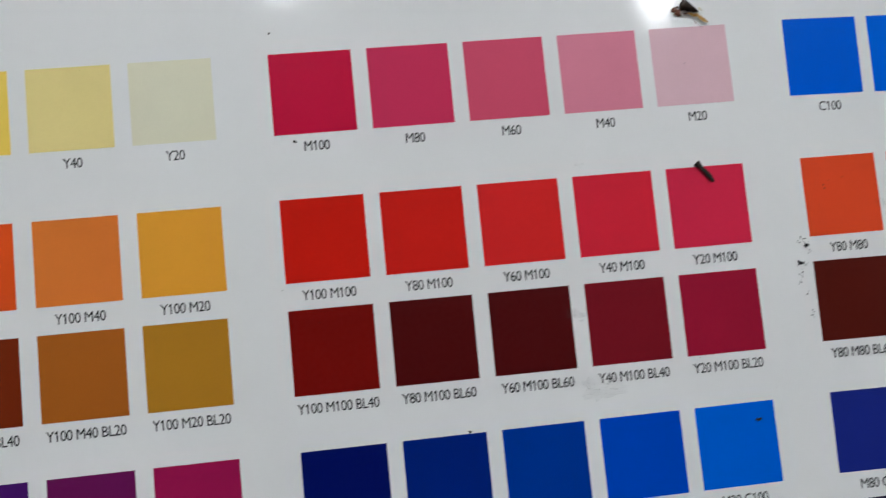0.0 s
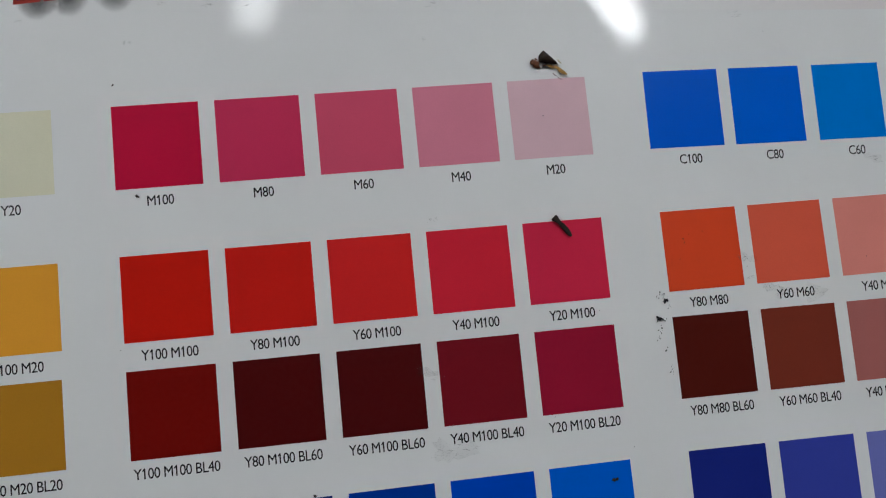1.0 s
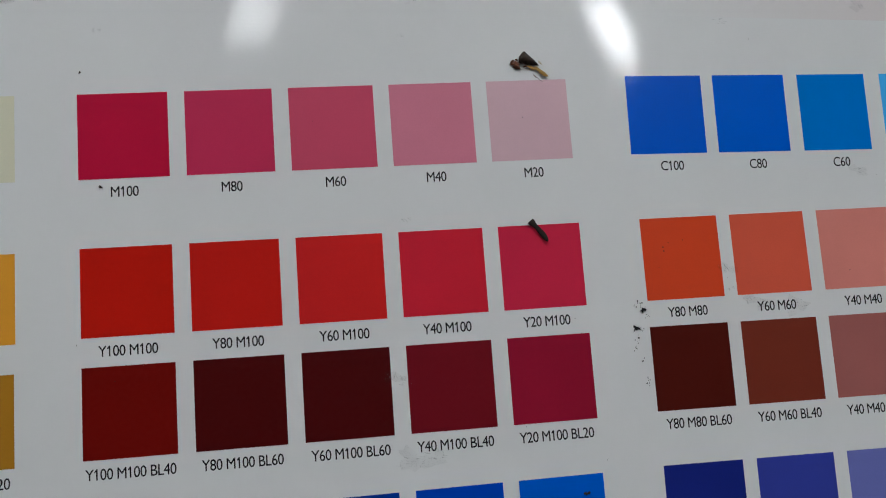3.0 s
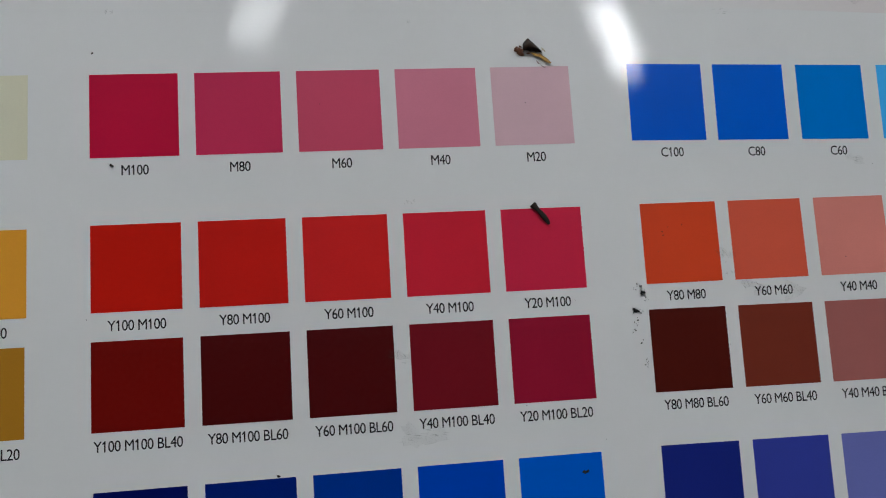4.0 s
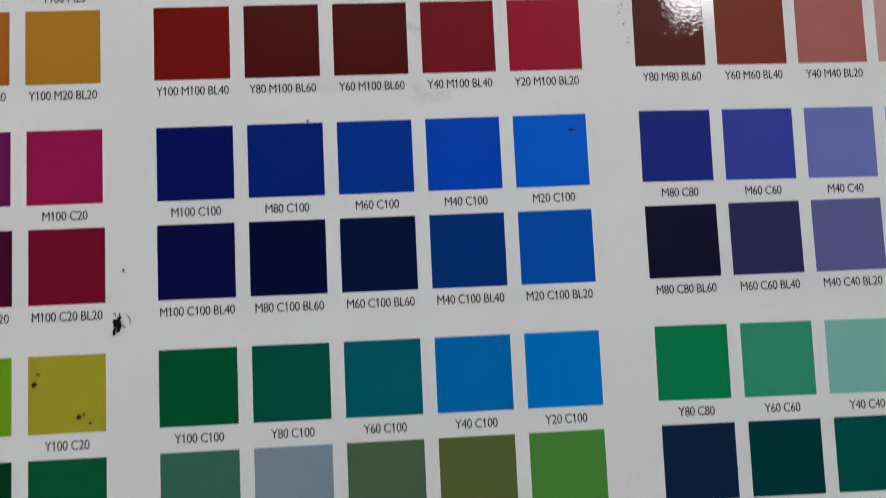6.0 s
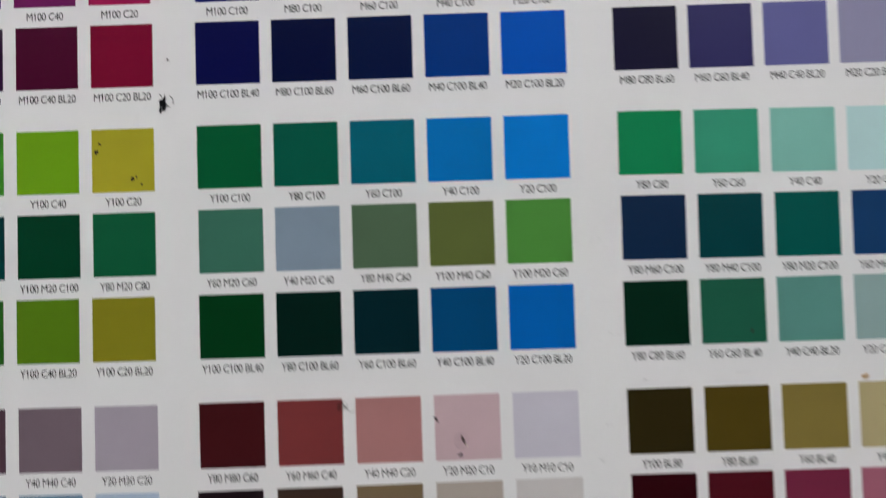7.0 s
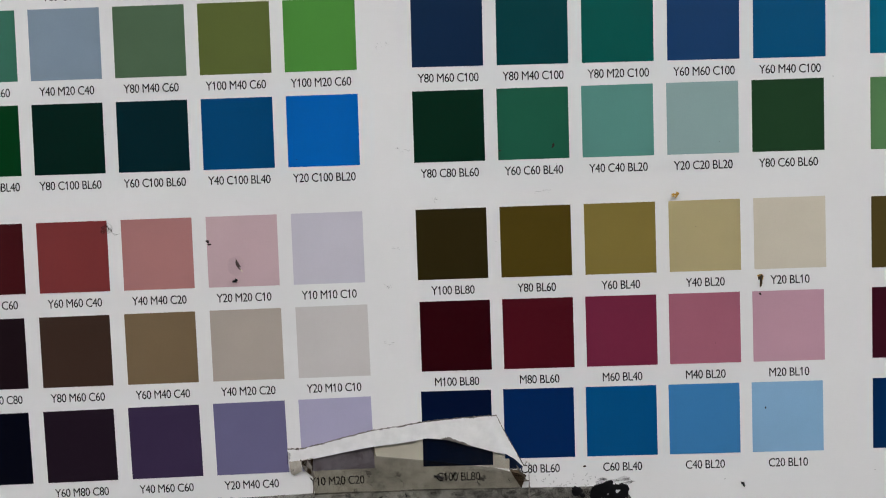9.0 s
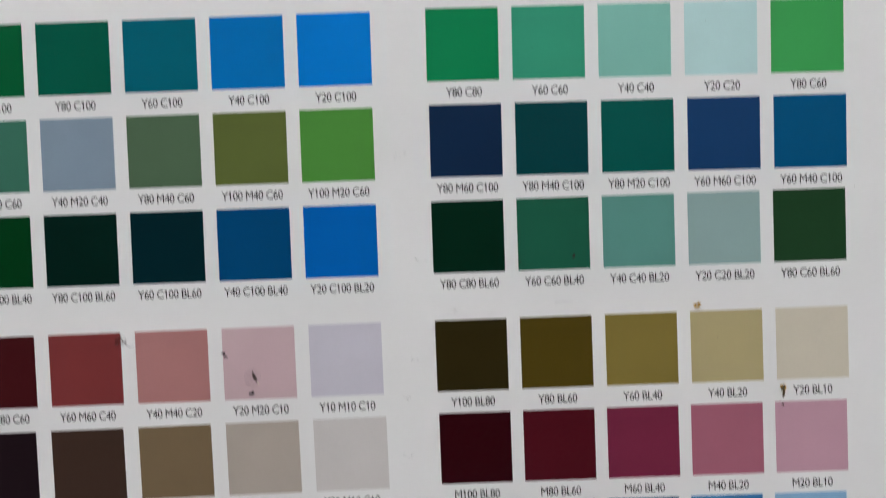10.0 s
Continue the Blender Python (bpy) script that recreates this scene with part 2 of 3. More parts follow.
def ceiling_lamp(x, y, wide, long, turn, glow, tint):
    lamp = thing("ceiling_light", "white rectangular ceiling light with a bright diffuser, inferred from glints or added as fill", "ceiling light", group="ceiling lights of the room")
    lamp.matrix_basis = pose(x, y, TOP, 0, 0, turn)
    w, l = wide / 2, long / 2
    body = box_mesh(-w - 0.03, w + 0.03, -l - 0.03, l + 0.03, -0.05, -0.0005)
    bmesh.ops.bevel(body, geom=body.edges[:], offset=0.008, segments=2, affect="EDGES")
    part("housing", body, LAMP_BODY, lamp)
    glass = box_mesh(-w, w, -l, l, -0.062, -0.0505)
    bmesh.ops.bevel(glass, geom=glass.edges[:], offset=0.004, segments=2, affect="EDGES")
    part("diffuser", glass, lamp_glow("lit_diffuser", glow, tint), lamp, "glowing white diffuser")


COOL = (1.015, 1.0, 1.01)
# three far lamps, placed from their glints on the laminate
ceiling_lamp(-0.20, -2.87, 0.16, 0.47, -14, LAMP * 0.6, COOL)
ceiling_lamp(1.45, -3.14, 0.14, 0.86, 28, LAMP * 1.6, COOL)
ceiling_lamp(-2.62, -3.90, 0.21, 0.62, 0, LAMP * 0.22, COOL)
# unseen near row, added to give the chart most of its light
for x in (-1.6, 0.25, 2.1):
    ceiling_lamp(x, -0.85, 0.36, 1.20, 90, LAMP * 0.74, COOL)

# ---- the colour chart ----
chart = thing("color_chart", "white laminated wall chart of printed colour squares with captions", "color chart")
sheet = box_mesh(-0.40, 0.56, FRONT, FRONT + 0.0015, 1.06, 1.72)
part("sheet", sheet, PAPER, chart, "glossy white laminated sheet, scuffed and stained")

ROW_TOP = dict(zip("ABCDEFGHIJK", (1.5783, 1.5334, 1.5004, 1.4597, 1.4269, 1.3860, 1.3533, 1.3206, 1.2799, 1.2485, 1.2168)))
HIGH = 0.0246
# group: left edge of its first column, pitch, width of a square
GROUPS = {"west": (-0.1590, 0.0294, 0.0243), "mid": (0.0, 0.02973, 0.0250), "east": (0.16253, 0.0289, 0.0246), "far_east": (0.3195, 0.0289, 0.0240)}

# row, group, first column, squares as "caption|r g b", colours as seen on white of 200
SQUARES = """
A west 2 Y60|222 192 88;Y40|214 198 134;Y20|206 203 180
A mid 0 M100|180 25 58;M80|186 49 84;M60|192 74 100;M40|200 121 141;M20|203 169 177
A east 0 C100|0 84 196;C80|0 90 200;C60|0 113 200;C40|70 168 232
B west 2 Y100 M60|206 76 32;Y100 M40|206 114 50;Y100 M20|212 148 50
B mid 0 Y100 M100|188 30 18;Y80 M100|190 32 26;Y60 M100|198 38 38;Y40 M100|197 38 54;Y20 M100|194 41 68
B east 0 Y80 M80|208 70 40;Y60 M60|208 88 66;Y40 M40|208 128 118;Y20 M20|214 165 160
C west 2 Y100 M60 BL40|110 42 18;Y100 M40 BL20|156 88 34;Y100 M20 BL20|164 116 38
C mid 0 Y100 M100 BL40|110 18 12;Y80 M100 BL60|74 16 17;Y60 M100 BL60|74 17 19;Y40 M100 BL40|112 25 35;Y20 M100 BL20|143 28 50
C east 0 Y80 M80 BL60|78 28 20;Y60 M60 BL40|116 50 38;Y40 M40 BL20|156 94 90;|178 138 134
D west 2 M100 C60|66 26 96;M100 C40|96 26 78;M100 C20|142 26 72
D mid 0 M100 C100|2 20 88;M80 C100|0 36 112;M60 C100|0 52 140;M40 C100|0 66 176;M20 C100|0 90 198
D east 0 M80 C80|31 42 120;M60 C60|54 64 150;M40 C40|104 110 174;M20 C20|152 156 192
E west 2 M100 C60 BL40|40 8 46;M100 C40 BL20|68 8 42;M100 C20 BL20|112 14 46
E mid 0 M100 C100 BL40|8 14 66;M80 C100 BL60|0 14 52;M60 C100 BL60|0 22 58;M40 C100 BL40|0 50 116;M20 C100 BL20|0 76 166
E east 0 M80 C80 BL60|24 22 46;M60 C60 BL40|48 46 88;M40 C40 BL20|92 92 140;M20 C20 BL20|132 130 156;M80 C60 BL60|40 30 60
F west 2 Y100 C60|62 134 42;Y100 C40|102 148 28;Y100 C20|156 150 46
F mid 0 Y100 C100|0 83 50;Y80 C100|0 82 66;Y60 C100|0 90 106;Y40 C100|0 104 168;Y20 C100|0 114 192
F east 0 Y80 C80|16 120 76;Y60 C60|54 138 110;Y40 C40|118 172 160;Y20 C20|166 196 196;Y80 C60|60 146 80
G west 2 |0 56 56;Y100 M20 C100|0 60 42;Y80 M20 C80|18 86 58
G mid 0 Y60 M20 C60|58 104 88;Y40 M20 C40|120 136 150;Y80 M40 C60|76 98 76;Y100 M40 C60|88 98 54;Y100 M20 C60|74 130 60
G east 0 Y80 M60 C100|18 44 68;Y80 M40 C100|0 60 64;Y80 M20 C100|0 80 74;Y60 M60 C100|26 60 98;Y60 M40 C100|0 76 114
G far_east 0 Y60 M|0 92 116
H west 2 |44 92 32;Y100 C40 BL20|82 116 26;Y100 C20 BL20|124 120 36
H mid 0 Y100 C100 BL40|0 56 28;Y80 C100 BL60|0 36 30;Y60 C100 BL60|0 40 46;Y40 C100 BL40|0 68 110;Y20 C100 BL20|0 92 166
H east 0 Y80 C80 BL60|0 42 28;Y60 C60 BL40|34 86 68;Y40 C40 BL20|84 132 124;Y20 C20 BL20|132 156 154;Y80 C60 BL60|36 63 43
H far_east 0 Y60|84 122 82
I west 2 |76 56 66;Y40 M40 C40|108 94 102;Y20 M20 C20|154 146 156
I mid 0 Y80 M80 C60|64 24 28;Y60 M60 C40|116 54 54;Y40 M40 C20|159 113 111;Y20 M20 C10|182 158 162;Y10 M10 C10|182 179 189
I east 0 Y100 BL80|46 40 17;Y80 BL60|74 62 22;Y60 BL40|120 106 56;Y40 BL20|162 151 113;Y20 BL10|189 182 166
I far_east 0 Y|76 66 38
J west 2 |66 98 128;Y20 M20 C40|100 130 156;Y10 M10 C20|158 174 192
J mid 0 Y100 M80 C80|34 22 28;Y80 M60 C60|60 46 40;Y60 M40 C40|110 94 72;Y40 M20 C20|160 151 142;Y20 M10 C10|185 181 179
J east 0 M100 BL80|46 4 14;M80 BL60|73 19 31;M60 BL40|108 42 62;M40 BL20|151 92 108;M20 BL10|175 138 151
J far_east 0 M|58 20 34
K west 2 |120 70 100;|170 130 158;|196 170 188
K mid 0 |4 6 22;Y60 M80 C80|36 26 36;Y40 M60 C60|56 46 70;Y20 M40 C40|100 97 128;Y10 M20 C20|157 154 178
K east 0 C100 BL80|0 20 47;C80 BL60|0 40 84;C60 BL40|0 74 122;C40 BL20|58 116 164;C20 BL10|125 162 192
K far_east 0 C|0 42 80
"""
# where a block of the print sits off the even grid, in mm: across, its growth per column, up, its growth per column
DRIFT = {"A east": (0.5, -0.7, 0.17, -0.58), "B east": (0.39, -0.18, -0.03, -0.09), "C east": (0.16, -0.08, 0.06, -0.25), "D east": (-0.07, 0.1, 0.02, -0.35), "F east": (0.18, 0.33, 0.24, -0.29),
         "G east": (0.34, 0.38, 0.33, -0.19), "H east": (-0.05, 0.26, 0.26, 0.02), "I east": (-0.15, 0.3, 0.13, 0.12), "J east": (0.23, 0.01, -0.67, 0.11), "K east": (-0.22, -0.05, -0.64, 0.07),
         "I mid": (-1.15, 0.26, -0.69, 0.19), "J mid": (-2.08, 0.62, -2.76, 0.38), "K mid": (-2.31, 0.67, -4.85, 0.67), "H mid": (-0.39, 0.01, -0.06, 0.04), "I west": (0.0, 0.0, -0.9, 0.0),
         "J west": (0.0, 0.0, -2.7, 0.0), "K west": (0.0, 0.0, -4.6, 0.0), "A mid": (-0.16, 0.03, -0.16, 0.05), "B mid": (-0.15, 0.03, 0.04, -0.02), "B west": (-1.18, 0.25, -0.3, 0.0),
         "C mid": (-0.2, 0.05, -0.07, -0.04), "C west": (-0.62, 0.0, -0.35, 0.0), "D mid": (0.16, -0.04, -0.42, 0.06), "E east": (-0.25, 0.0, 0.01, 0.0), "E mid": (-0.01, 0.0, -0.15, 0.0),
         "E west": (0.37, 0.0, -0.09, 0.0), "F mid": (-0.06, -0.01, 0.1, -0.01), "F west": (0.3, 0.0, -0.09, 0.0), "G mid": (-0.04, -0.07, 0.1, 0.04), "G west": (0.34, 0.0, -0.08, 0.0),
         "H west": (-0.35, 0.0, -0.05, 0.0), "D west": (-0.2, 0, -0.25, 0)}
# how much wider per column and how much taller a block is than the common square
STRETCH = {"A east": (-0.03, 0.0), "B east": (-0.012, 0.0), "I mid": (0.0, 0.01), "J mid": (0.003, 0.02), "K mid": (0.006, 0.04)}
# the gloss of the laminate that the seen colours hold, row by row
HAZE = dict(zip("ABCDEFGHIJK", (0.004, 0.004, 0.005, 0.005, 0.006, 0.008, 0.010, 0.010, 0.007, 0.006, 0.006)))
WHITE = 200.0        # the value of bare paper in the colours above


def linear(v):
    v = v / 255
    return v / 12.92 if v < 0.04045 else ((v + 0.055) / 1.055) ** 2.4


def tint_name(r, g, b):
    h, s, v = colorsys.rgb_to_hsv(r / 255, g / 255, b / 255)
    deep = "very dark" if v < 0.3 else "dark" if v < 0.5 else "pale" if s < 0.3 else "bright" if s > 0.75 else "soft"
    if s < 0.12:
        return deep + " grey"
    hue = next(n for top, n in ((0.03, "red"), (0.09, "orange"), (0.13, "ochre"), (0.18, "yellow"), (0.42, "green"), (0.54, "teal"), (0.70, "blue"), (0.82, "purple"), (0.96, "magenta"), (1.1, "red")) if h <= top)
    return deep + " " + hue


def text_mesh(words, high, squeeze):
    """Words as a flat mesh, centred on its origin, its baseline at z = 0, facing -y."""
    curve = bpy.data.curves.new("words", "FONT")
    curve.body, curve.align_x, curve.size, curve.resolution_u, curve.space_character = words, "CENTER", high / 0.73, 3, 0.93
    curve.bevel_depth, curve.bevel_resolution = 0.00002, 0
    ob = bpy.data.objects.new("words", curve)
    me = bpy.data.meshes.new_from_object(ob)
    bpy.data.objects.remove(ob)
    bpy.data.curves.remove(curve)
    me.transform(Matrix.Rotation(math.pi / 2, 4, "X") @ Matrix.Diagonal((squeeze, 1, 1, 1)))
    me.name = "caption"
    bm = bmesh.new()
    bm.from_mesh(me)
    todo = set(bm.verts)
    stems = []
    while todo:
        island, edge = set(), [todo.pop()]
        while edge:
            v = edge.pop()
            island.add(v)
            near = [e.other_vert(v) for e in v.link_edges if e.other_vert(v) in todo]
            todo.difference_update(near)
            edge += near
        xs, zs = [v.co.x for v in island], [v.co.z for v in island]
        if max(xs) - min(xs) < 0.28 * high and max(zs) - min(zs) > 0.6 * high:
            stems.append((min(xs), max(xs), max(zs), min(v.co.y for v in island)))
    for x0, x1, top, y in stems:          # the figure one is a bare stem: give it its flag
        w = x1 - x0
        corners = [(x0 + 0.3 * w, top), (x0 - 1.15 * w, top - 0.20 * high), (x0 - 1.15 * w, top - 0.285 * high), (x0 + 0.3 * w, top - 0.215 * high)]
        bm.faces.new([bm.verts.new((x, y, z)) for x, z in corners])
    bm.to_mesh(me)
    bm.free()
    return me


SQUARE_MESH = {}
for key, (_, _, wide) in GROUPS.items():
    bm = box_mesh(-wide / 2, wide / 2, -0.00006, 0.0, -HIGH, 0.0)
    me = bpy.data.meshes.new("swatch")
    bm.to_mesh(me)
    bm.free()
    me.materials.append(INK)
    SQUARE_MESH[key] = me
CAPTION_MESH = {}
for line in SQUARES.strip().splitlines():
    row, key, first, squares = line.split(" ", 3)
    left, pitch, wide = GROUPS[key]
    for i, square in enumerate(squares.split(";")):
        words, rgb = square.split("|")
        rgb = [float(v) for v in rgb.split()]
        x = left + (int(first) + i) * pitch + wide / 2
        ob = tagged(new("swatch", SQUARE_MESH[key]), tint_name(*rgb) + " printed square")
        ob.parent = chart
        across, more_across, up, more_up = DRIFT.get(row + " " + key, (0, 0, 0, 0))
        column = int(first) + i
        x += 0.001 * (across + more_across * column)
        z = ROW_TOP[row] + 0.001 * (up + more_up * column)
        lean = math.atan(0.001 * more_up / pitch)
        more_wide, more_tall = STRETCH.get(row + " " + key, (0, 0))
        if words == "C100 BL80":           # stretched where the torn print slipped
            more_tall += 0.085
        tall = (1.016 if row in "ABC" else 1.0) + more_tall
        ob.location, ob.rotation_euler, ob.scale = (x, FRONT, z), (0, -lean, 0), (1 + more_wide * column, 1, tall)
        ob.color = [max(0.0004, k - HAZE[row], 0.68 * k) for k in (0.745 * linear(v) / linear(WHITE) for v in rgb)] + [1]
        if words:
            if words not in CAPTION_MESH:
                CAPTION_MESH[words] = text_mesh(words, 0.00315, 0.85)
                CAPTION_MESH[words].materials.append(BLACK_INK)
            text = new("caption", CAPTION_MESH[words])
            text.parent = chart
            shift = 0.0
            if key == "far_east":
                shift = -0.002
            text.location, text.rotation_euler = (x + shift, FRONT - 0.00007, z - HIGH * tall - 0.0053), (0, -lean, 0)

# header print along the chart's top: outlined letters' feet, drop shadows and a pale rose panel
HEADER_RED = plain("header_red_ink", (0.36, 0.045, 0.035), 0.2, 0.08, 900)
HEADER_BLUE = plain("header_blue_ink", (0.006, 0.02, 0.30), 0.2, 0.08, 900)
# grey fading ink: the letters' soft drop shadow, put in as colour
HEADER_GREY, tree, shade = nodes_of("header_drop_shadow_ink")
own = tree.nodes.new("ShaderNodeTexCoord")
round_fade = tree.nodes.new("ShaderNodeTexGradient")
round_fade.gradient_type = "SPHERICAL"
tree.links.new(own.outputs["Object"], round_fade.inputs[0])
tree.links.new(ramp(tree, round_fade.outputs[1], 0.02, 0.75, (0, 0, 0), (0.62,) * 3).outputs[0], shade.inputs["Alpha"])
shade.inputs["Base Color"].default_value = (0.22, 0.22, 0.22, 1)
ROSE, tree, shade = nodes_of("pale_rose_ink")
here = tree.nodes.new("ShaderNodeNewGeometry")
apart = tree.nodes.new("ShaderNodeSeparateXYZ")
reach = add(tree, "ShaderNodeMapRange", **{"From Min": 0.18, "From Max": 0.27})
tree.links.new(here.outputs["Position"], apart.inputs[0])
tree.links.new(apart.outputs[0], reach.inputs["Value"])
tree.links.new(mixed(tree, "MIX", reach.outputs[0], (0.84, 0.84, 0.835), (0.80, 0.73, 0.72)), shade.inputs["Base Color"])
laminate_relief(tree, shade)


def add_slab(bm, corners, base):
    """A flat printed shape through its corners."""
    front = [bm.verts.new((x, FRONT - base, z)) for x, z in corners]
    back = [bm.verts.new((x, FRONT, z)) for x, z in corners]
    bm.faces.new(front)
    for i in range(len(corners)):
        j = (i + 1) % len(corners)
        bm.faces.new((front[j], front[i], back[i], back[j]))


def header_letter(x, z, wide, lean):
    high = 0.030
    bm = bmesh.new()
    add_slab(bm, [(x, z), (x + wide, z + 0.0006), (x + wide + lean, z + high), (x + lean, z + high)], 0.00007)
    foot = part("header_letter_foot", bm, HEADER_RED, chart, "red outline of a printed header letter")
    bm = bmesh.new()
    m = 0.0013
    add_slab(bm, [(x + m, z + m), (x + wide - m, z + m + 0.0006), (x + wide + lean - m, z + high), (x + lean + m, z + high)], 0.00013)
    part("letter_fill", bm, HEADER_BLUE, foot, "blue ink inside the red outline")


for x, z, wide in ((-0.0262, 1.6108, 0.0078), (-0.0175, 1.6114, 0.0080), (-0.0035, 1.6128, 0.0100)):
    header_letter(x, z, wide, 0.003)
# soft drop shadow of each letter, as a faded grey patch
for x, z in ((-0.0195, 1.6122), (-0.0105, 1.6128), (0.0028, 1.6136)):
    tint = part("header_drop_shadow", box_mesh(-1, 1, -0.05, 0.0, -1, 1), HEADER_GREY, chart, "soft grey drop shadow printed beside a header letter")
    tint.location, tint.scale = (x, FRONT, z), (0.0062, 0.0007, 0.0068)
bm = bmesh.new()
add_slab(bm, [(0.17, 1.5985), (0.30, 1.5930), (0.55, 1.5905), (0.55, 1.71), (0.17, 1.71)], 0.00002)
part("header_panel", bm, ROSE, chart, "pale rose printed panel")


# ---- what sticks to the chart ----
def stuck(name, label, category):
    return thing(name, label, category)


# dried insect remains: shell fragment with amber slivers
husk = stuck("insect_husk", "dark brown dried insect husk with amber slivers stuck on the chart", "debris")
bm = bmesh.new()
rings = []
for k, out in ((1.0, 0.0002), (0.97, 0.0007), (0.8, 0.0012), (0.45, 0.0016)):
    ring = []
    for i in range(40):
        f = i / 20
        if f < 1:                          # the domed back, blunt at one end and pointed at the other
            u, h = f, 0.0046 * (1 - f) ** 0.8 * min(1.0, 0.40 + 3.2 * f) * (1 - 0.10 * f)
        else:                              # the straight broken rim
            u, h = 2 - f, -0.00022 * math.sin(3.14 * (2 - f)) - 0.00008 * math.sin(21 * f)
        u, h = 0.36 + (u - 0.36) * k, 0.0013 + (h - 0.0013) * k
        ring.append(bm.verts.new((0.1294 + 0.0064 * u + 0.0008 * h / 0.0035, FRONT - out, 1.5840 - 0.0012 * u + h)))
    rings.append(ring)
for p, q in zip(rings, rings[1:]):
    for i in range(40):
        bm.faces.new((p[i], p[(i + 1) % 40], q[(i + 1) % 40], q[i]))
bm.faces.new(rings[-1])
bmesh.ops.recalc_face_normals(bm, faces=bm.faces[:])
shell = part("shell", bm, SHELL, husk, "glossy dark brown shell")
for f in shell.data.polygons:
    f.use_smooth = True
for i, (x, z, w, h, turn) in enumerate(((0.1286, 1.5832, 0.0017, 0.0011, -14), (0.1277, 1.5839, 0.0008, 0.0008, 20), (0.1289, 1.5848, 0.0004, 0.0002, -30), (0.1315, 1.5826, 0.0006, 0.0003, 10))):
    part("crumb", blob(x, z, w, h, turn, 0.4, 0.0006, 5 + i), RUST, husk, "reddish brown crumb")
for i, (a, b, c, d, w, mat) in enumerate(((0.1320, 1.5828, 0.1348, 1.5814, 0.0008, AMBER), (0.1346, 1.5824, 0.1384, 1.5792, 0.0011, AMBER), (0.1340, 1.5822, 0.1362, 1.5806, 0.0006, AMBER), (0.1356, 1.5843, 0.1368, 1.5829, 0.0005, CREAM))):
    bm = bmesh.new()
    add_streak(bm, a, b, c, d, w, 0.0005 + 0.0001 * i, 0.06, i)
    part("amber_sliver", bm, mat, husk, "thin amber sliver" if mat is AMBER else "pale cream tip")
bm = bmesh.new()
add_streak(bm, 0.1338, 1.5803, 0.1349, 1.5790, 0.00022, 0.0004, 0.2, 8)
add_streak(bm, 0.1348, 1.5792, 0.1366, 1.5777, 0.00014, 0.0004, 0.1, 18)
part("thread", bm, RUST, husk, "fine brown thread")

# brown splinter across the edge of a crimson square
chip = stuck("brown_splinter", "small dark brown splinter stuck on a crimson square", "debris")
bm = bmesh.new()
rings = []
for i in range(13):
    f = i / 12
    half = (0.00135 - 0.0009 * min(1.0, f / 0.3) + 0.00042 * math.sin(3.14 * max(0.0, f - 0.2) / 0.8)) * (0.55 if i == 12 else 0.8 if i == 0 else 1.0)
    ring = []
    for k in range(10):
        a = 0.6283 * k
        across, out = half * math.cos(a), 0.55 * half * math.sin(a)
        bend = 0.0003 * math.sin(3.1 * f)
        ring.append(bm.verts.new((0.1288 + 0.0049 * f + across * 0.79 + bend, FRONT - 0.0006 - out, 1.5346 - 0.0064 * f + across * 0.61)))
    rings.append(ring)
for p, q in zip(rings, rings[1:]):
    for k in range(10):
        bm.faces.new((p[k], p[(k + 1) % 10], q[(k + 1) % 10], q[k]))
bm.faces.new(rings[0])
bm.faces.new(rings[-1])
bmesh.ops.recalc_face_normals(bm, faces=bm.faces[:])
part("wood", bm, SPLINTER, chip)

# larger stains and flecks, each its own thing
smear = stuck("black_smear", "small black ink smear with fine hairs on the white margin", "stain")
bm = bmesh.new()
add_blob(bm, -0.0129, 1.3953, 0.0014, 0.0022, -25, 0.55, 0.0002, 11)
add_blob(bm, -0.0139, 1.3928, 0.0005, 0.0012, -20, 0.5, 0.0001, 12)
for i, (a, b, c, d) in enumerate(((-0.0144, 1.3990, -0.0134, 1.3974), (-0.0118, 1.3955, -0.0100, 1.3938), (-0.0106, 1.3985, -0.0090, 1.3945), (-0.0124, 1.3990, -0.0126, 1.3970), (-0.0140, 1.3942, -0.0146, 1.3915))):
    add_streak(bm, a, b, c, d, 0.0003, 0.0003, 0.2, 20 + i)
part("ink", bm, BLACK_PAINT, smear)

spot = stuck("dark_spot", "dark crushed spot with a grey halo on a pink square", "stain")
part("halo", blob(0.0988, 1.2623, 0.0030, 0.0034, 10, 0.12, 0.00002, 31, 0.00012), SMUDGE, spot, "faint grey halo")
bm = bmesh.new()
add_streak(bm, 0.0990, 1.2648, 0.1005, 1.2606, 0.0007, 0.0003, 0.1, 32)
add_blob(bm, 0.0998, 1.2628, 0.0004, 0.0011, 20, 0.5, 0.0003, 33)
part("core", bm, BRUISE, spot)
# the crust's glint of light, painted as a small pale blob
part("painted_glint", blob(0.1008, 1.2606, 0.0003, 0.0005, 15, 0.5, 0.0001, 34, 0.0005), CREAM, spot, "tiny pale glint painted on the spot")
for name, label, x, z, rx, rz, mat, seed, turn in (
        ("dark_drop", "small black drop on a pink square", 0.0984, 1.2570, 0.0009, 0.0006, BLACK_PAINT, 43, 0),
        ("black_drop", "small black oval drop on the white margin", 0.2742, 1.1807, 0.0009, 0.0006, BLACK_PAINT, 44, -40),
        ("black_drop", "small black smudge over a caption's first letter", 0.1677, 1.1858, 0.0016, 0.0006, BLACK_PAINT, 45, -12)):
    tagged(part(name, blob(x, z, rx, rz, turn, 0.5, 0.0003, seed), mat), label, "stain")
bm = bmesh.new()
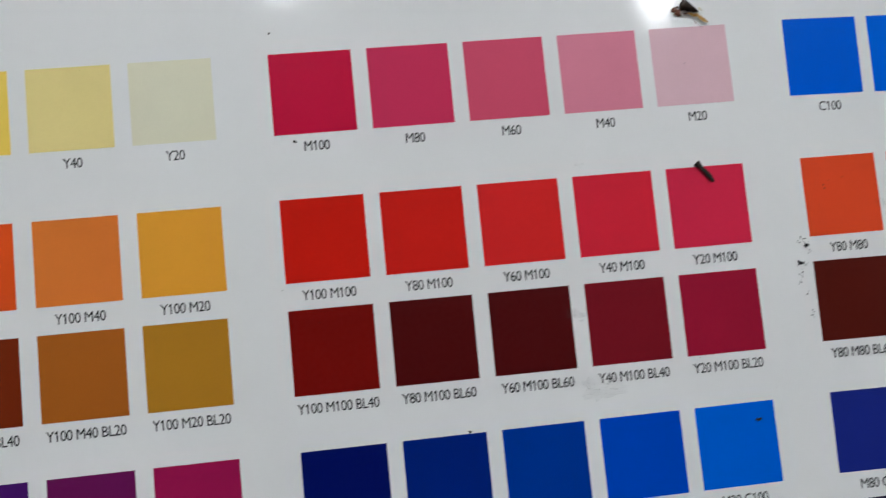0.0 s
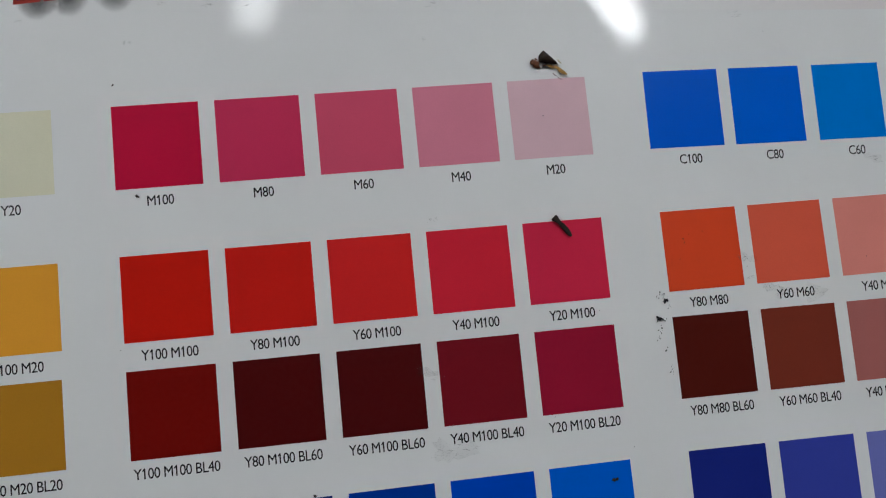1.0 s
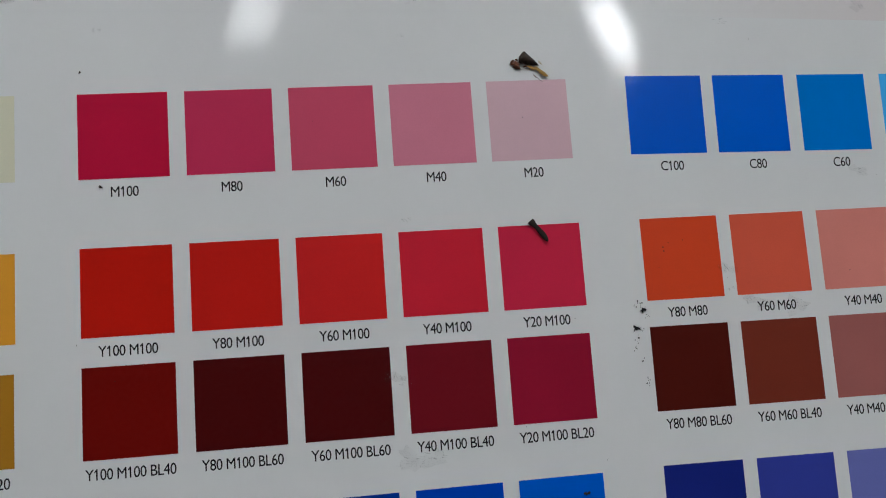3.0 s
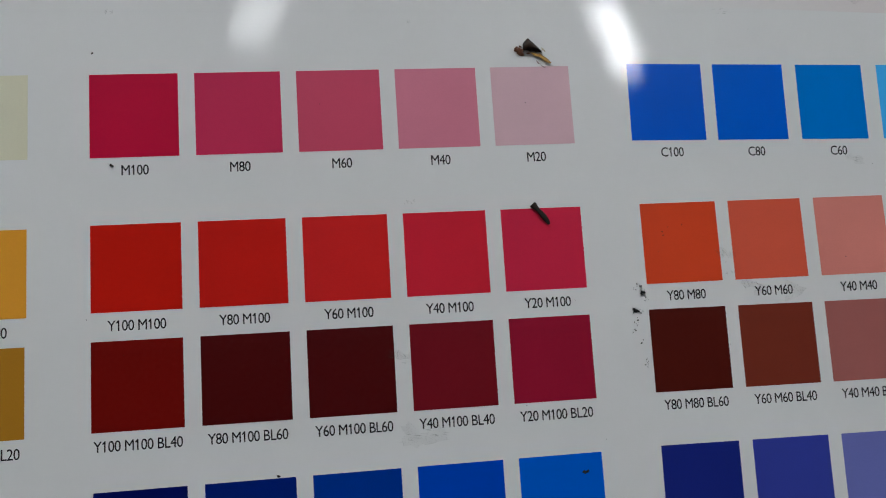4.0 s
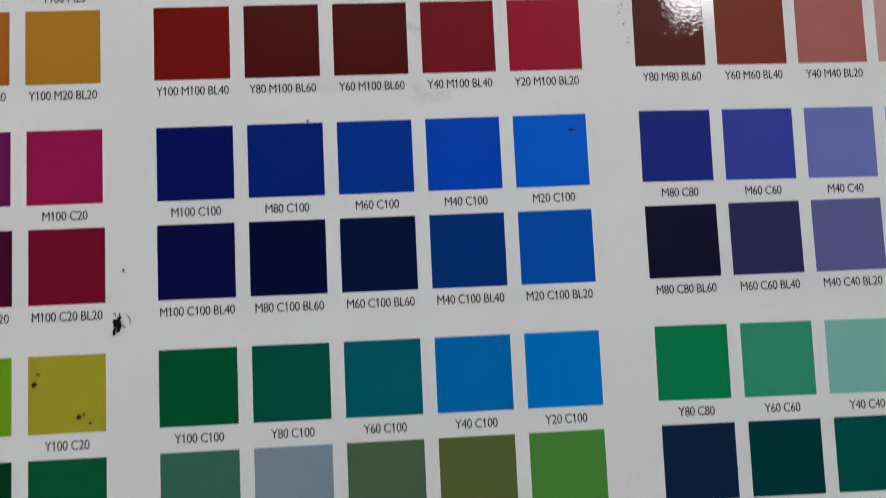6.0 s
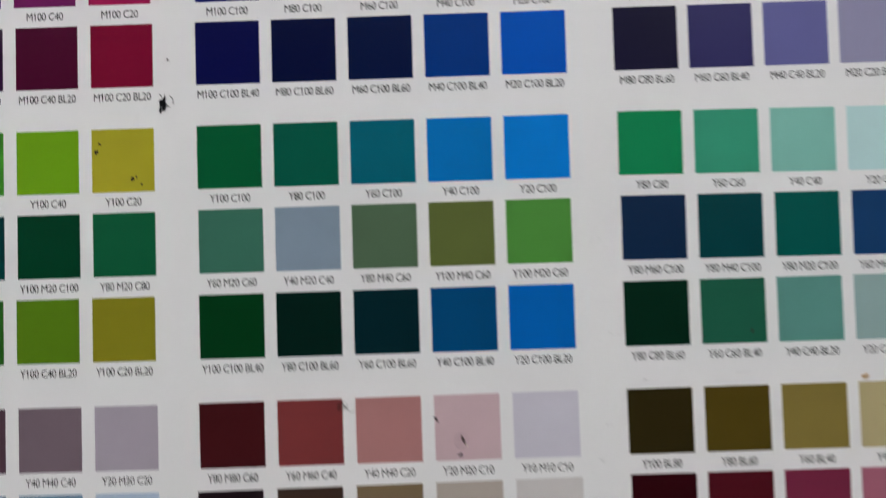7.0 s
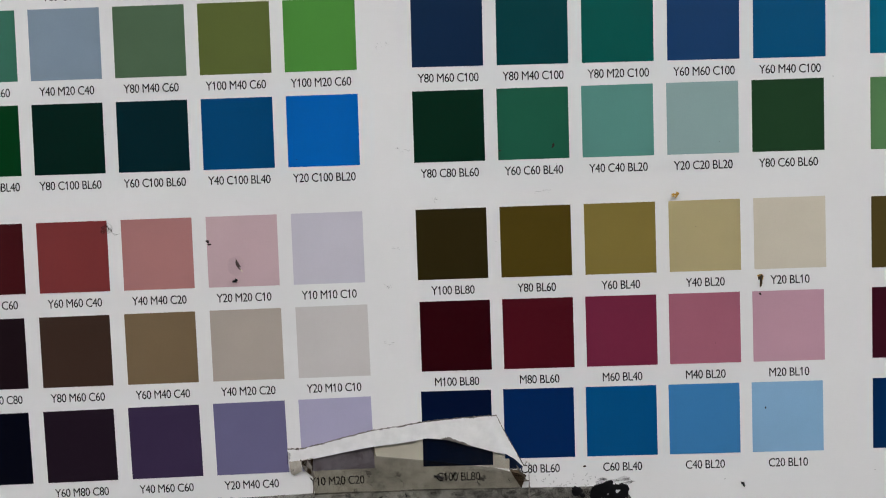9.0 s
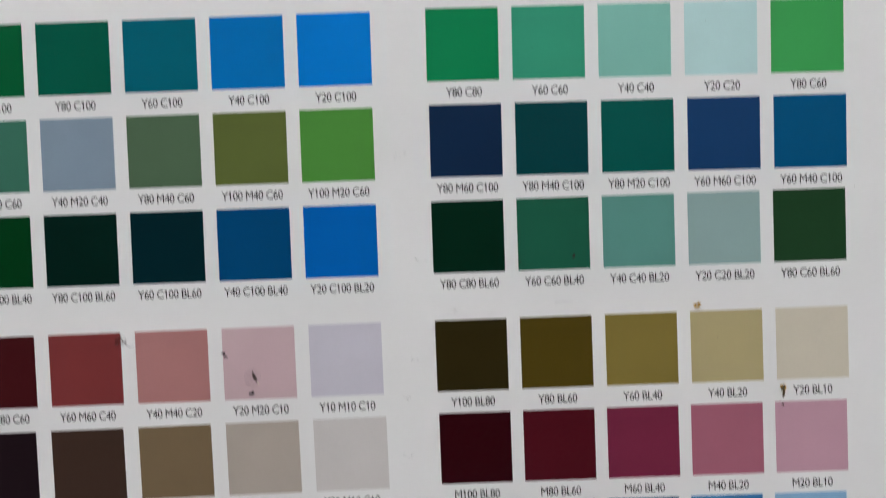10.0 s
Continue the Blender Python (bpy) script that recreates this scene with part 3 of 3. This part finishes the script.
for i, (x, z, rx, rz, turn) in enumerate(((0.2521, 1.2826, 0.0008, 0.0005, 20), (0.2532, 1.2829, 0.0007, 0.0004, -25), (0.2528, 1.2820, 0.0006, 0.0003, 40), (0.2516, 1.2820, 0.0004, 0.0003, 0))):
    add_blob(bm, x, z, rx, rz, turn, 0.6, 0.0004, 41 + i)
tagged(part("amber_crumb", bm, GOLD), "small golden amber crumb on the white margin", "stain")
drip = stuck("brown_drip", "small dark brown drip with an amber rim beside a caption", "stain")
part("rim", blob(0.2813, 1.2532, 0.0011, 0.0010, 10, 0.35, 0.0002, 42), GOLD, drip, "amber rim of the drip")
bm = bmesh.new()
add_blob(bm, 0.2812, 1.2530, 0.0008, 0.0009, 0, 0.4, 0.0004, 43, 0.0004)
add_streak(bm, 0.2813, 1.2532, 0.2810, 1.2496, 0.0008, 0.0004, 0.08, 46)
part("crust", bm, OLIVE, drip)
web = stuck("grey_fluff", "wisp of grey fluff at a square's corner", "debris")
part("haze", blob(0.0536, 1.2764, 0.0016, 0.0019, 0, 0.45, 0.00002, 51, 0.00012), GRIME, web)
bm = bmesh.new()
for i, (a, b, c, d) in enumerate(((0.0536, 1.2790, 0.0552, 1.2745), (0.0540, 1.2772, 0.0560, 1.2752), (0.0532, 1.2780, 0.0545, 1.2758), (0.0555, 1.2755, 0.0585, 1.2748))):
    add_streak(bm, a, b, c, d, 0.0004, 0.0003, 0.3, 52 + i)
part("strands", bm, GRIME, web)

# fine flecks by the brown squares, and specks all over
FLECKS = ((0.1611, 1.5058, 16), (0.1584, 1.5005, 18), (0.1596, 1.5084, 6), (0.1603, 1.5079, 5), (0.1599, 1.4840, 6), (0.1588, 1.4975, 7), (0.1594, 1.4907, 7),
          (0.1620, 1.5043, 5), (0.1601, 1.4997, 6), (0.1579, 1.4945, 7), (0.1604, 1.4856, 5), (0.1590, 1.5068, 5), (0.1585, 1.4960, 5))
bm = bmesh.new()
for i, (x, z, s) in enumerate(FLECKS):
    k = 0.00004 if s > 8 else 0.000028
    add_blob(bm, x, z, s * k, s * k * 1.25, 35, 0.7, 0.0001, 60 + i, 0.0003, 14)
    for j in range(3):                     # crumbs thrown round it
        q = random.Random(31 * i + j)
        add_blob(bm, x + q.uniform(-0.0009, 0.0009), z + q.uniform(-0.0012, 0.0012), q.uniform(0.00006, 0.00016), q.uniform(0.00008, 0.00026), q.uniform(-50, 50), 0.6, 0.00005, 1200 + 3 * i + j, 0.0003, 8)
tagged(part("ink_flecks", bm, BLACK_PAINT), "scatter of black ink flecks on the white margin", "stain", kind="stuff")
SPECKS = ((0.1695, 1.5232, 4), (0.1693, 1.5244, 4), (0.1712, 1.5257, 2), (0.1758, 1.5263, 3), (0.1675, 1.5182, 2), (0.1292, 1.5666, 3), (0.0008, 1.5846, 6),
          (0.2592, 1.2712, 3), (0.2107, 1.3007, 11), (0.1922, 1.2995, 6), (0.2823, 1.2075, 6), (0.2190, 1.1883, 8), (0.2810, 1.2473, 8), (0.0500, 1.4599, 8),
          (0.1386, 1.4542, 13), (-0.0109, 1.4125, 8), (-0.0392, 1.3771, 15), (-0.0379, 1.3802, 9), (-0.0252, 1.3663, 14), (-0.0237, 1.3669, 8), (-0.0217, 1.3641, 8),
          (0.0893, 1.2711, 11), (0.0899, 1.2700, 9), (0.0059, 1.5508, 9), (-0.0136, 1.2172, 10))
bm = bmesh.new()
r = random.Random(5)
for i, (x, z, s) in enumerate(SPECKS):
    add_blob(bm, x, z, s * 0.000062, s * 0.00005, r.uniform(-60, 60), 0.5, 0.0001, 100 + i, 0.0003, 10)
for i in range(60):
    add_blob(bm, r.uniform(-0.07, 0.33), r.uniform(1.175, 1.60), 0.00012, 0.0001, r.uniform(0, 180), 0.5, 0.00005, 200 + i, 0.0002, 8)
tagged(part("dark_specks", bm, SPLINTER), "tiny dark specks of dirt on the chart", "stain", kind="stuff")

SCUFFS = ((0.1891, 1.5168, 40), (0.1891, 1.5107, 26), (0.2100, 1.5040, 60), (0.1965, 1.5067, 40), (0.1999, 1.5051, 37), (0.0884, 1.4897, 32), (0.0853, 1.4916, 39),
          (0.0884, 1.4681, 60), (0.0949, 1.4682, 60), (0.0912, 1.5368, 27), (0.0298, 1.6076, 23), (0.0403, 1.6065, 36), (0.0940, 1.5937, 20), (0.0973, 1.6044, 28),
          (0.1962, 1.5960, 35), (0.2445, 1.6002, 40), (0.0161, 1.6091, 23), (0.0293, 1.6075, 23), (0.0056, 1.5974, 22), (-0.0249, 1.6055, 19), (0.1519, 1.2337, 28),
          (0.1523, 1.3372, 39), (0.1589, 1.3011, 40), (0.1549, 1.2669, 24), (0.1515, 1.2535, 30), (-0.0113, 1.4115, 27), (0.2371, 1.5454, 40), (0.1692, 1.2832, 32), (0.2064, 1.2850, 39))
bm = bmesh.new()
for i, (x, z, s) in enumerate(SCUFFS):
    way = r.uniform(-0.35, 0.25) if i % 3 else r.uniform(-1.3, -0.7)
    for k in range(6):
        a, l = way + r.uniform(-0.18, 0.18), s * 0.00005 * r.uniform(0.12, 0.6)
        ox, oz = x + r.uniform(-1, 1) * s * 0.00006, z + r.uniform(-1, 1) * s * 0.000025
        add_streak(bm, ox - l * math.cos(a), oz - l * math.sin(a), ox + l * math.cos(a), oz + l * math.sin(a), r.uniform(0.00008, 0.00022), 0.0003 + 0.00002 * k, 0.06, 300 + 6 * i + k)
    for k in range(4):
        add_blob(bm, x + r.uniform(-1, 1) * s * 0.00007, z + r.uniform(-1, 1) * s * 0.00003, r.uniform(0.00006, 0.0002), r.uniform(0.00005, 0.00012), r.uniform(0, 90), 0.6, 0.00002, 1400 + 4 * i + k, 0.0003, 8)
tagged(part("scuff_marks", bm, SCUFF), "faint grey scuffs and scratches on the chart", "stain", kind="stuff")
bm = bmesh.new()
for i, (x, z, s) in enumerate(SCUFFS):
    if s > 36 and z > 1.4:
        add_blob(bm, x, z, s * 0.00007, s * 0.00004, r.uniform(-40, 40), 0.5, 0.00002, 400 + i, 0.00012)
tagged(part("smudges", bm, SMUDGE), "pale grey smudges on the white paper", "stain", kind="stuff")

# ---- torn film and tape along the chart's foot ----
film = stuck("torn_film", "dirty see-through film pocket with a torn white paper edge", "torn film")
bm = bmesh.new()
FILM_TOP = [(0.1225, 1.1938), (0.1330, 1.1955), (0.1452, 1.1974), (0.1457, 1.1938), (0.1626, 1.1919), (0.1874, 1.1886), (0.1985, 1.1856)]
add_ribbon(bm, along(FILM_TOP), along([(0.1237, 1.1803), (0.1330, 1.1806), (0.1425, 1.1807), (0.1455, 1.1807), (0.1626, 1.1810), (0.1874, 1.1809), (0.1966, 1.1810)]), 42, lambda u, v: 0.0003 + 0.0002 * math.sin(9 * u) ** 2, 0.00008)
part("grey_film", bm, FILM, film, "grey translucent film")
bm = bmesh.new()
add_ribbon(bm, along([(0.1440, 1.1968), (0.1553, 1.1980), (0.1640, 1.1995), (0.1760, 1.1978), (0.1874, 1.1942), (0.1950, 1.1905)]),
           along([(0.1450, 1.1938), (0.1545, 1.1928), (0.1626, 1.1919), (0.1760, 1.1903), (0.1874, 1.1886), (0.1955, 1.1878)]), 20, lambda u, v: 0.0002, 0.00006)
part("beige_film", bm, BEIGE_FILM, film, "beige translucent film under the tear")
TEAR_TOP = along([(0.1145, 1.1968), (0.1193, 1.1967), (0.1270, 1.1984), (0.1350, 1.2005), (0.1453, 1.2027), (0.1548, 1.2039), (0.1629, 1.2053), (0.1764, 1.2062), (0.1885, 1.2069), (0.1901, 1.2035), (0.1917, 1.2001), (0.1950, 1.1939), (0.1977, 1.1888)])
TEAR_FOOT = along([(0.1151, 1.1924), (0.1192, 1.1926), (0.1262, 1.1938), (0.1345, 1.1954), (0.1451, 1.1972), (0.1553, 1.1982), (0.1640, 1.1997), (0.1729, 1.1988), (0.1795, 1.1966), (0.1879, 1.1941), (0.1915, 1.1934), (0.1945, 1.1916), (0.1975, 1.1887)])
bm = bmesh.new()
add_ribbon(bm, TEAR_TOP, TEAR_FOOT, 90, lambda u, v: 0.0004 + (0.0001 + 0.0001 * math.sin(3 * u)) * v * (1 - 0.3 * v), 0.00015, 0.0002, 3)
part("torn_paper_edge", bm, TORN_PAPER, film, "rough white torn paper")
bm = bmesh.new()
add_ribbon(bm, lambda u: (TEAR_TOP(u)[0] + 0.0003 * max(0.0, u - 0.66), TEAR_TOP(u)[1] + 0.00045), lambda u: (TEAR_TOP(u)[0], TEAR_TOP(u)[1] - 0.0002), 260, lambda u, v: 0.00035, 0.00006, 0.0002, 4)
part("ragged_rim", bm, TORN_EDGE_SHADE, film, "dark dirty rim of the tear")
# shadow below the lifted paper, laid in as a dark ragged strip
bm = bmesh.new()
add_ribbon(bm, along([(0.1690, 1.1997), (0.1714, 1.2000), (0.1745, 1.1990), (0.1790, 1.1970)]), along([(0.1692, 1.1994), (0.1716, 1.1990), (0.1745, 1.1981), (0.1788, 1.1966)]), 20, lambda u, v: 0.0013, 0.00008, 0.0003, 15)
part("tear_shadow", bm, TORN_EDGE_SHADE, film, "dark strip standing in for the shadow under the torn paper")
bm = bmesh.new()
add_ribbon(bm, along([(0.1150, 1.1926), (0.1172, 1.1928), (0.1194, 1.1928)]), along([(0.1157, 1.1880), (0.1166, 1.1876), (0.1194, 1.1890)]), 16,
           lambda u, v: 0.0005 + 0.0005 * math.sin(3.1 * v), 0.0001, 0.0001, 6)
part("curled_corner", bm, CORNER, film, "curled stained paper corner")
bm = bmesh.new()
add_ribbon(bm, along([(0.1194, 1.1928), (0.1215, 1.1934), (0.1236, 1.1936)]), along([(0.1196, 1.1904), (0.1214, 1.1888), (0.1232, 1.1872)]), 18,
           lambda u, v: 0.0006 + 0.0004 * math.sin(7 * u) * math.sin(5 * v), 0.0001, 0.0002, 16)
part("crumpled_film", bm, BROWN_FILM, film, "crumpled dark brown film")
bm = bmesh.new()
add_slab(bm, [(0.1927, 1.1880), (0.1972, 1.1880), (0.1972, 1.1900), (0.1948, 1.1914), (0.1927, 1.1930)], 0.00016)
part("slipped_print", bm, plain("slipped_navy_print", (0.0006, 0.012, 0.055), 0.3, 0.1, 900), film, "navy scrap of the slipped print")
for crease in ((0.1190, 1.1932, 0.1238, 1.1868, 0.0017, 0.0007, 0.1, 7),
               (0.1200, 1.1915, 0.1232, 1.1902, 0.0010, 0.0008, 0.2, 70),
               (0.1215, 1.1935, 0.1236, 1.1880, 0.0008, 0.0007, 0.2, 71),
               (0.1960, 1.1860, 0.1992, 1.1838, 0.0010, 0.0007, 0.25, 72),
               (0.1236, 1.1875, 0.1235, 1.1700, 0.00035, 0.0006, 0.03, 8),
               (0.1950, 1.1895, 0.1985, 1.1840, 0.0007, 0.0007, 0.25, 9),
               (0.1994, 1.1880, 0.1990, 1.1700, 0.0004, 0.0006, 0.05, 10)):
    bm = bmesh.new()
    add_streak(bm, *crease)
    part("crease", bm, TORN_EDGE_SHADE, film, "dark crease in the film")
for i in range(5):
    bm = bmesh.new()
    add_streak(bm, 0.1978 + 0.0004 * i, 1.1893 + 0.0003 * (i % 3), 0.1984 + 0.0004 * i, 1.1908 - 0.0002 * i, 0.00018, 0.0004, 0.3, 820 + i)
    part("frayed_fibre", bm, TORN_EDGE_SHADE, film, "frayed grey fibre")
bm = bmesh.new()
add_ribbon(bm, along([(0.1925, 1.1880), (0.1955, 1.1878), (0.1984, 1.1858)]), along([(0.1943, 1.1848), (0.1958, 1.1828), (0.1966, 1.1812)]), 14, lambda u, v: 0.0006 + 0.0007 * math.sin(3 * u) * v, 0.0001, 0.0003, 12)
part("film_fold", bm, BROWN_FILM, film, "folded brownish film end")

for i, (x, z, w, h) in enumerate(((0.1152, 1.1946, 0.0007, 0.0018), (0.1160, 1.1900, 0.0009, 0.0008), (0.1203, 1.1912, 0.0014, 0.0012))):
    part("brown_stain", blob(x, z, w, h, 20 * i, 0.4, 0.00003, 900 + i, 0.0024 if i < 2 else 0.0012), GRIME, film, "brown grime on the torn end")
bm = bmesh.new()
rr = random.Random(77)
for i in range(46):
    x, z = rr.uniform(0.075, 0.232), rr.uniform(1.1735, 1.1800)
    add_blob(bm, x, z, rr.uniform(0.0006, 0.0026), rr.uniform(0.0003, 0.0009), rr.uniform(-30, 30), 0.55, 0.00002, 930 + i, 0.00075)
for i in range(7):
    x, z = rr.uniform(0.126, 0.197), rr.uniform(1.1815, 1.1880)
    add_blob(bm, x, z, rr.uniform(0.0004, 0.0018), rr.uniform(0.0004, 0.0012), rr.uniform(-60, 60), 0.55, 0.00002, 980 + i, 0.0007)
for i in range(40):
    x, z = rr.uniform(0.199, 0.226), 1.1815 + 0.0045 * rr.random() ** 2
    add_blob(bm, x, z, rr.uniform(0.0001, 0.0006), rr.uniform(0.00008, 0.0003), rr.uniform(-60, 60), 0.6, 0.00002, 1600 + i, 0.0004, 10)
for i in range(30):
    x, z = rr.uniform(0.124, 0.196), rr.uniform(1.1812, 1.1900)
    add_streak(bm, x, z, x + rr.uniform(-0.0012, 0.0012), z - rr.uniform(0.0002, 0.0016), rr.uniform(0.0001, 0.0003), 0.0007, 0.3, 1700 + i)
tagged(part("grime_patches", bm, GRIME), "mottled brown and black grime on the film and tape", "stain", kind="stuff")

tape = stuck("adhesive_tape", "grimy grey strip of adhesive tape with paint stains", "tape")
bm = bmesh.new()
add_ribbon(bm, along([(0.0712, 1.1790), (0.1226, 1.1810), (0.1613, 1.1815), (0.1978, 1.1813), (0.2336, 1.1811)]), along([(0.0714, 1.1728), (0.1226, 1.1752), (0.1613, 1.1770), (0.1978, 1.1774), (0.2338, 1.1768)]), 40,
           lambda u, v: 0.0005, 0.0001, 0.0001, 13)
part("strip", bm, TAPE, tape)
bm = bmesh.new()
add_ribbon(bm, along([(0.0714, 1.1726), (0.1226, 1.1750), (0.1613, 1.1768), (0.1978, 1.1772), (0.2345, 1.1766)]), along([(0.0716, 1.1450), (0.1226, 1.1450), (0.1613, 1.1450), (0.1978, 1.1450), (0.2390, 1.1450)]), 30,
           lambda u, v: 0.0003, 0.0001)
part("lower_film", bm, HAZY_FILM, tape, "hazy stained film below the tape")
bm = bmesh.new()
for i in range(12):
    u = i / 12
    add_streak(bm, 0.0714 + 0.163 * u, 1.1727 + min(u, 0.45) * 0.0078, 0.0714 + 0.163 * (u + 1 / 11), 1.1727 + min(u + 1 / 11, 0.45) * 0.0078, 0.0004, 0.0007, 0.02, 500 + i)
part("tape_edge", bm, DIRT_LINE, tape, "dark line of dirt along the tape")
bm = bmesh.new()
dab = random.Random(12)
for i in range(9):
    add_blob(bm, 0.0752 + dab.uniform(-0.0026, 0.0030), 1.1770 + dab.uniform(-0.0022, 0.0014), dab.uniform(0.0006, 0.0019), dab.uniform(0.0004, 0.0011), dab.uniform(-50, 20), 0.45, 0.00002, 71 + i, 0.0007 + 0.00002 * i)
part("red_stain", bm, RED_PAINT, tape, "dark red paint stain")
bm = bmesh.new()
for i in range(10):
    add_blob(bm, 0.0925 + dab.uniform(-0.0036, 0.0030), 1.1742 + dab.uniform(-0.0012, 0.0026), dab.uniform(0.0005, 0.0022), dab.uniform(0.0004, 0.0012), dab.uniform(-30, 60), 0.45, 0.00002, 171 + i, 0.0007 + 0.00002 * i)
part("blue_stain", bm, BLUE_PAINT, tape, "pale blue paint stain")
bm = bmesh.new()
for i, (x, z, rx, rz, turn) in enumerate(((0.0812, 1.1776, 0.0010, 0.0006, 0), (0.0718, 1.1770, 0.0007, 0.0020, 0), (0.1224, 1.1790, 0.0013, 0.0006, 15), (0.1075, 1.1733, 0.0024, 0.0006, 3), (0.1115, 1.1735, 0.0013, 0.0005, -8), (0.1352, 1.1752, 0.0026, 0.0008, 12), (0.1340, 1.1738, 0.0014, 0.0011, 35),
                                          (0.1375, 1.1758, 0.0016, 0.0008, 0), (0.1470, 1.1790, 0.0005, 0.0004, 0), (0.1560, 1.1795, 0.0004, 0.0006, 0))):
    add_blob(bm, x, z, rx, rz, turn, 0.5, 0.0001, 600 + i, 0.0008)
part("dark_stains", bm, BLACK_PAINT, tape, "black paint stains")

paint = stuck("black_paint_smear", "thick dried black paint smear with a pale scrape", "paint smear")
bm = bmesh.new()
for i, (x, z, rx, rz, turn) in enumerate(((0.2280, 1.1793, 0.0058, 0.0024, 0), (0.2228, 1.1789, 0.0026, 0.0021, 10), (0.2262, 1.1798, 0.0030, 0.0026, 20), (0.2318, 1.1797, 0.0022, 0.0025, 0), (0.2268, 1.1820, 0.0022, 0.0010, 25), (0.2160, 1.1797, 0.0020, 0.0016, -25), (0.2178, 1.1783, 0.0014, 0.0007, -30))):
    add_blob(bm, x, z, rx, rz, turn, 0.16, 0.0003, 700 + i, 0.0008 + 0.00002 * i, 36)
add_ribbon(bm, along([(0.2206, 1.1803), (0.2222, 1.1817), (0.2250, 1.1824), (0.2290, 1.1821), (0.2325, 1.1818), (0.2339, 1.1812)]),
           along([(0.2208, 1.1786), (0.2224, 1.1776), (0.2250, 1.1771), (0.2290, 1.1769), (0.2325, 1.1769), (0.2338, 1.1776)]), 60, lambda u, v: 0.0009, 0.0003, 0.0004, 91)
part("paint", bm, BLACK_PAINT, paint)
bm = bmesh.new()
add_blob(bm, 0.2302, 1.1796, 0.0010, 0.0004, 15, 0.5, 0.0001, 720, 0.0014)
add_blob(bm, 0.2268, 1.1786, 0.0003, 0.0002, 15, 0.5, 0.0001, 721, 0.0014)
part("scrape", bm, TORN_PAPER, paint, "pale scraped spot")
brush = random.Random(21)
for i in range(18):
    bm = bmesh.new()
    x, z = brush.uniform(0.2225, 0.2345), brush.uniform(1.1818, 1.1840)
    reach, drop = brush.uniform(0.0012, 0.0042), brush.uniform(-0.0004, 0.0014)
    add_streak(bm, x, z, x + reach, z + drop * (0.4 if i % 3 else -0.7), brush.uniform(0.0003, 0.0012), 0.0004 + 0.00001 * i, 0.12, 740 + i)
    part("brush_mark", bm, BRUSH, paint, "faint dry brush mark")
peel = stuck("peeled_tape_end", "narrow peeled end of clear tape standing off the chart", "tape")
bm = bmesh.new()
add_ribbon(bm, along([(0.2338, 1.1785), (0.2365, 1.1750), (0.2380, 1.1715), (0.2382, 1.1600)]), along([(0.2332, 1.1770), (0.2352, 1.1745), (0.2366, 1.1712), (0.2368, 1.1600)]), 16, lambda u, v: 0.0006 + 0.0015 * math.sin(2.5 * u) * (1 - v), 0.0001)
part("strip", bm, HAZY_FILM, peel)
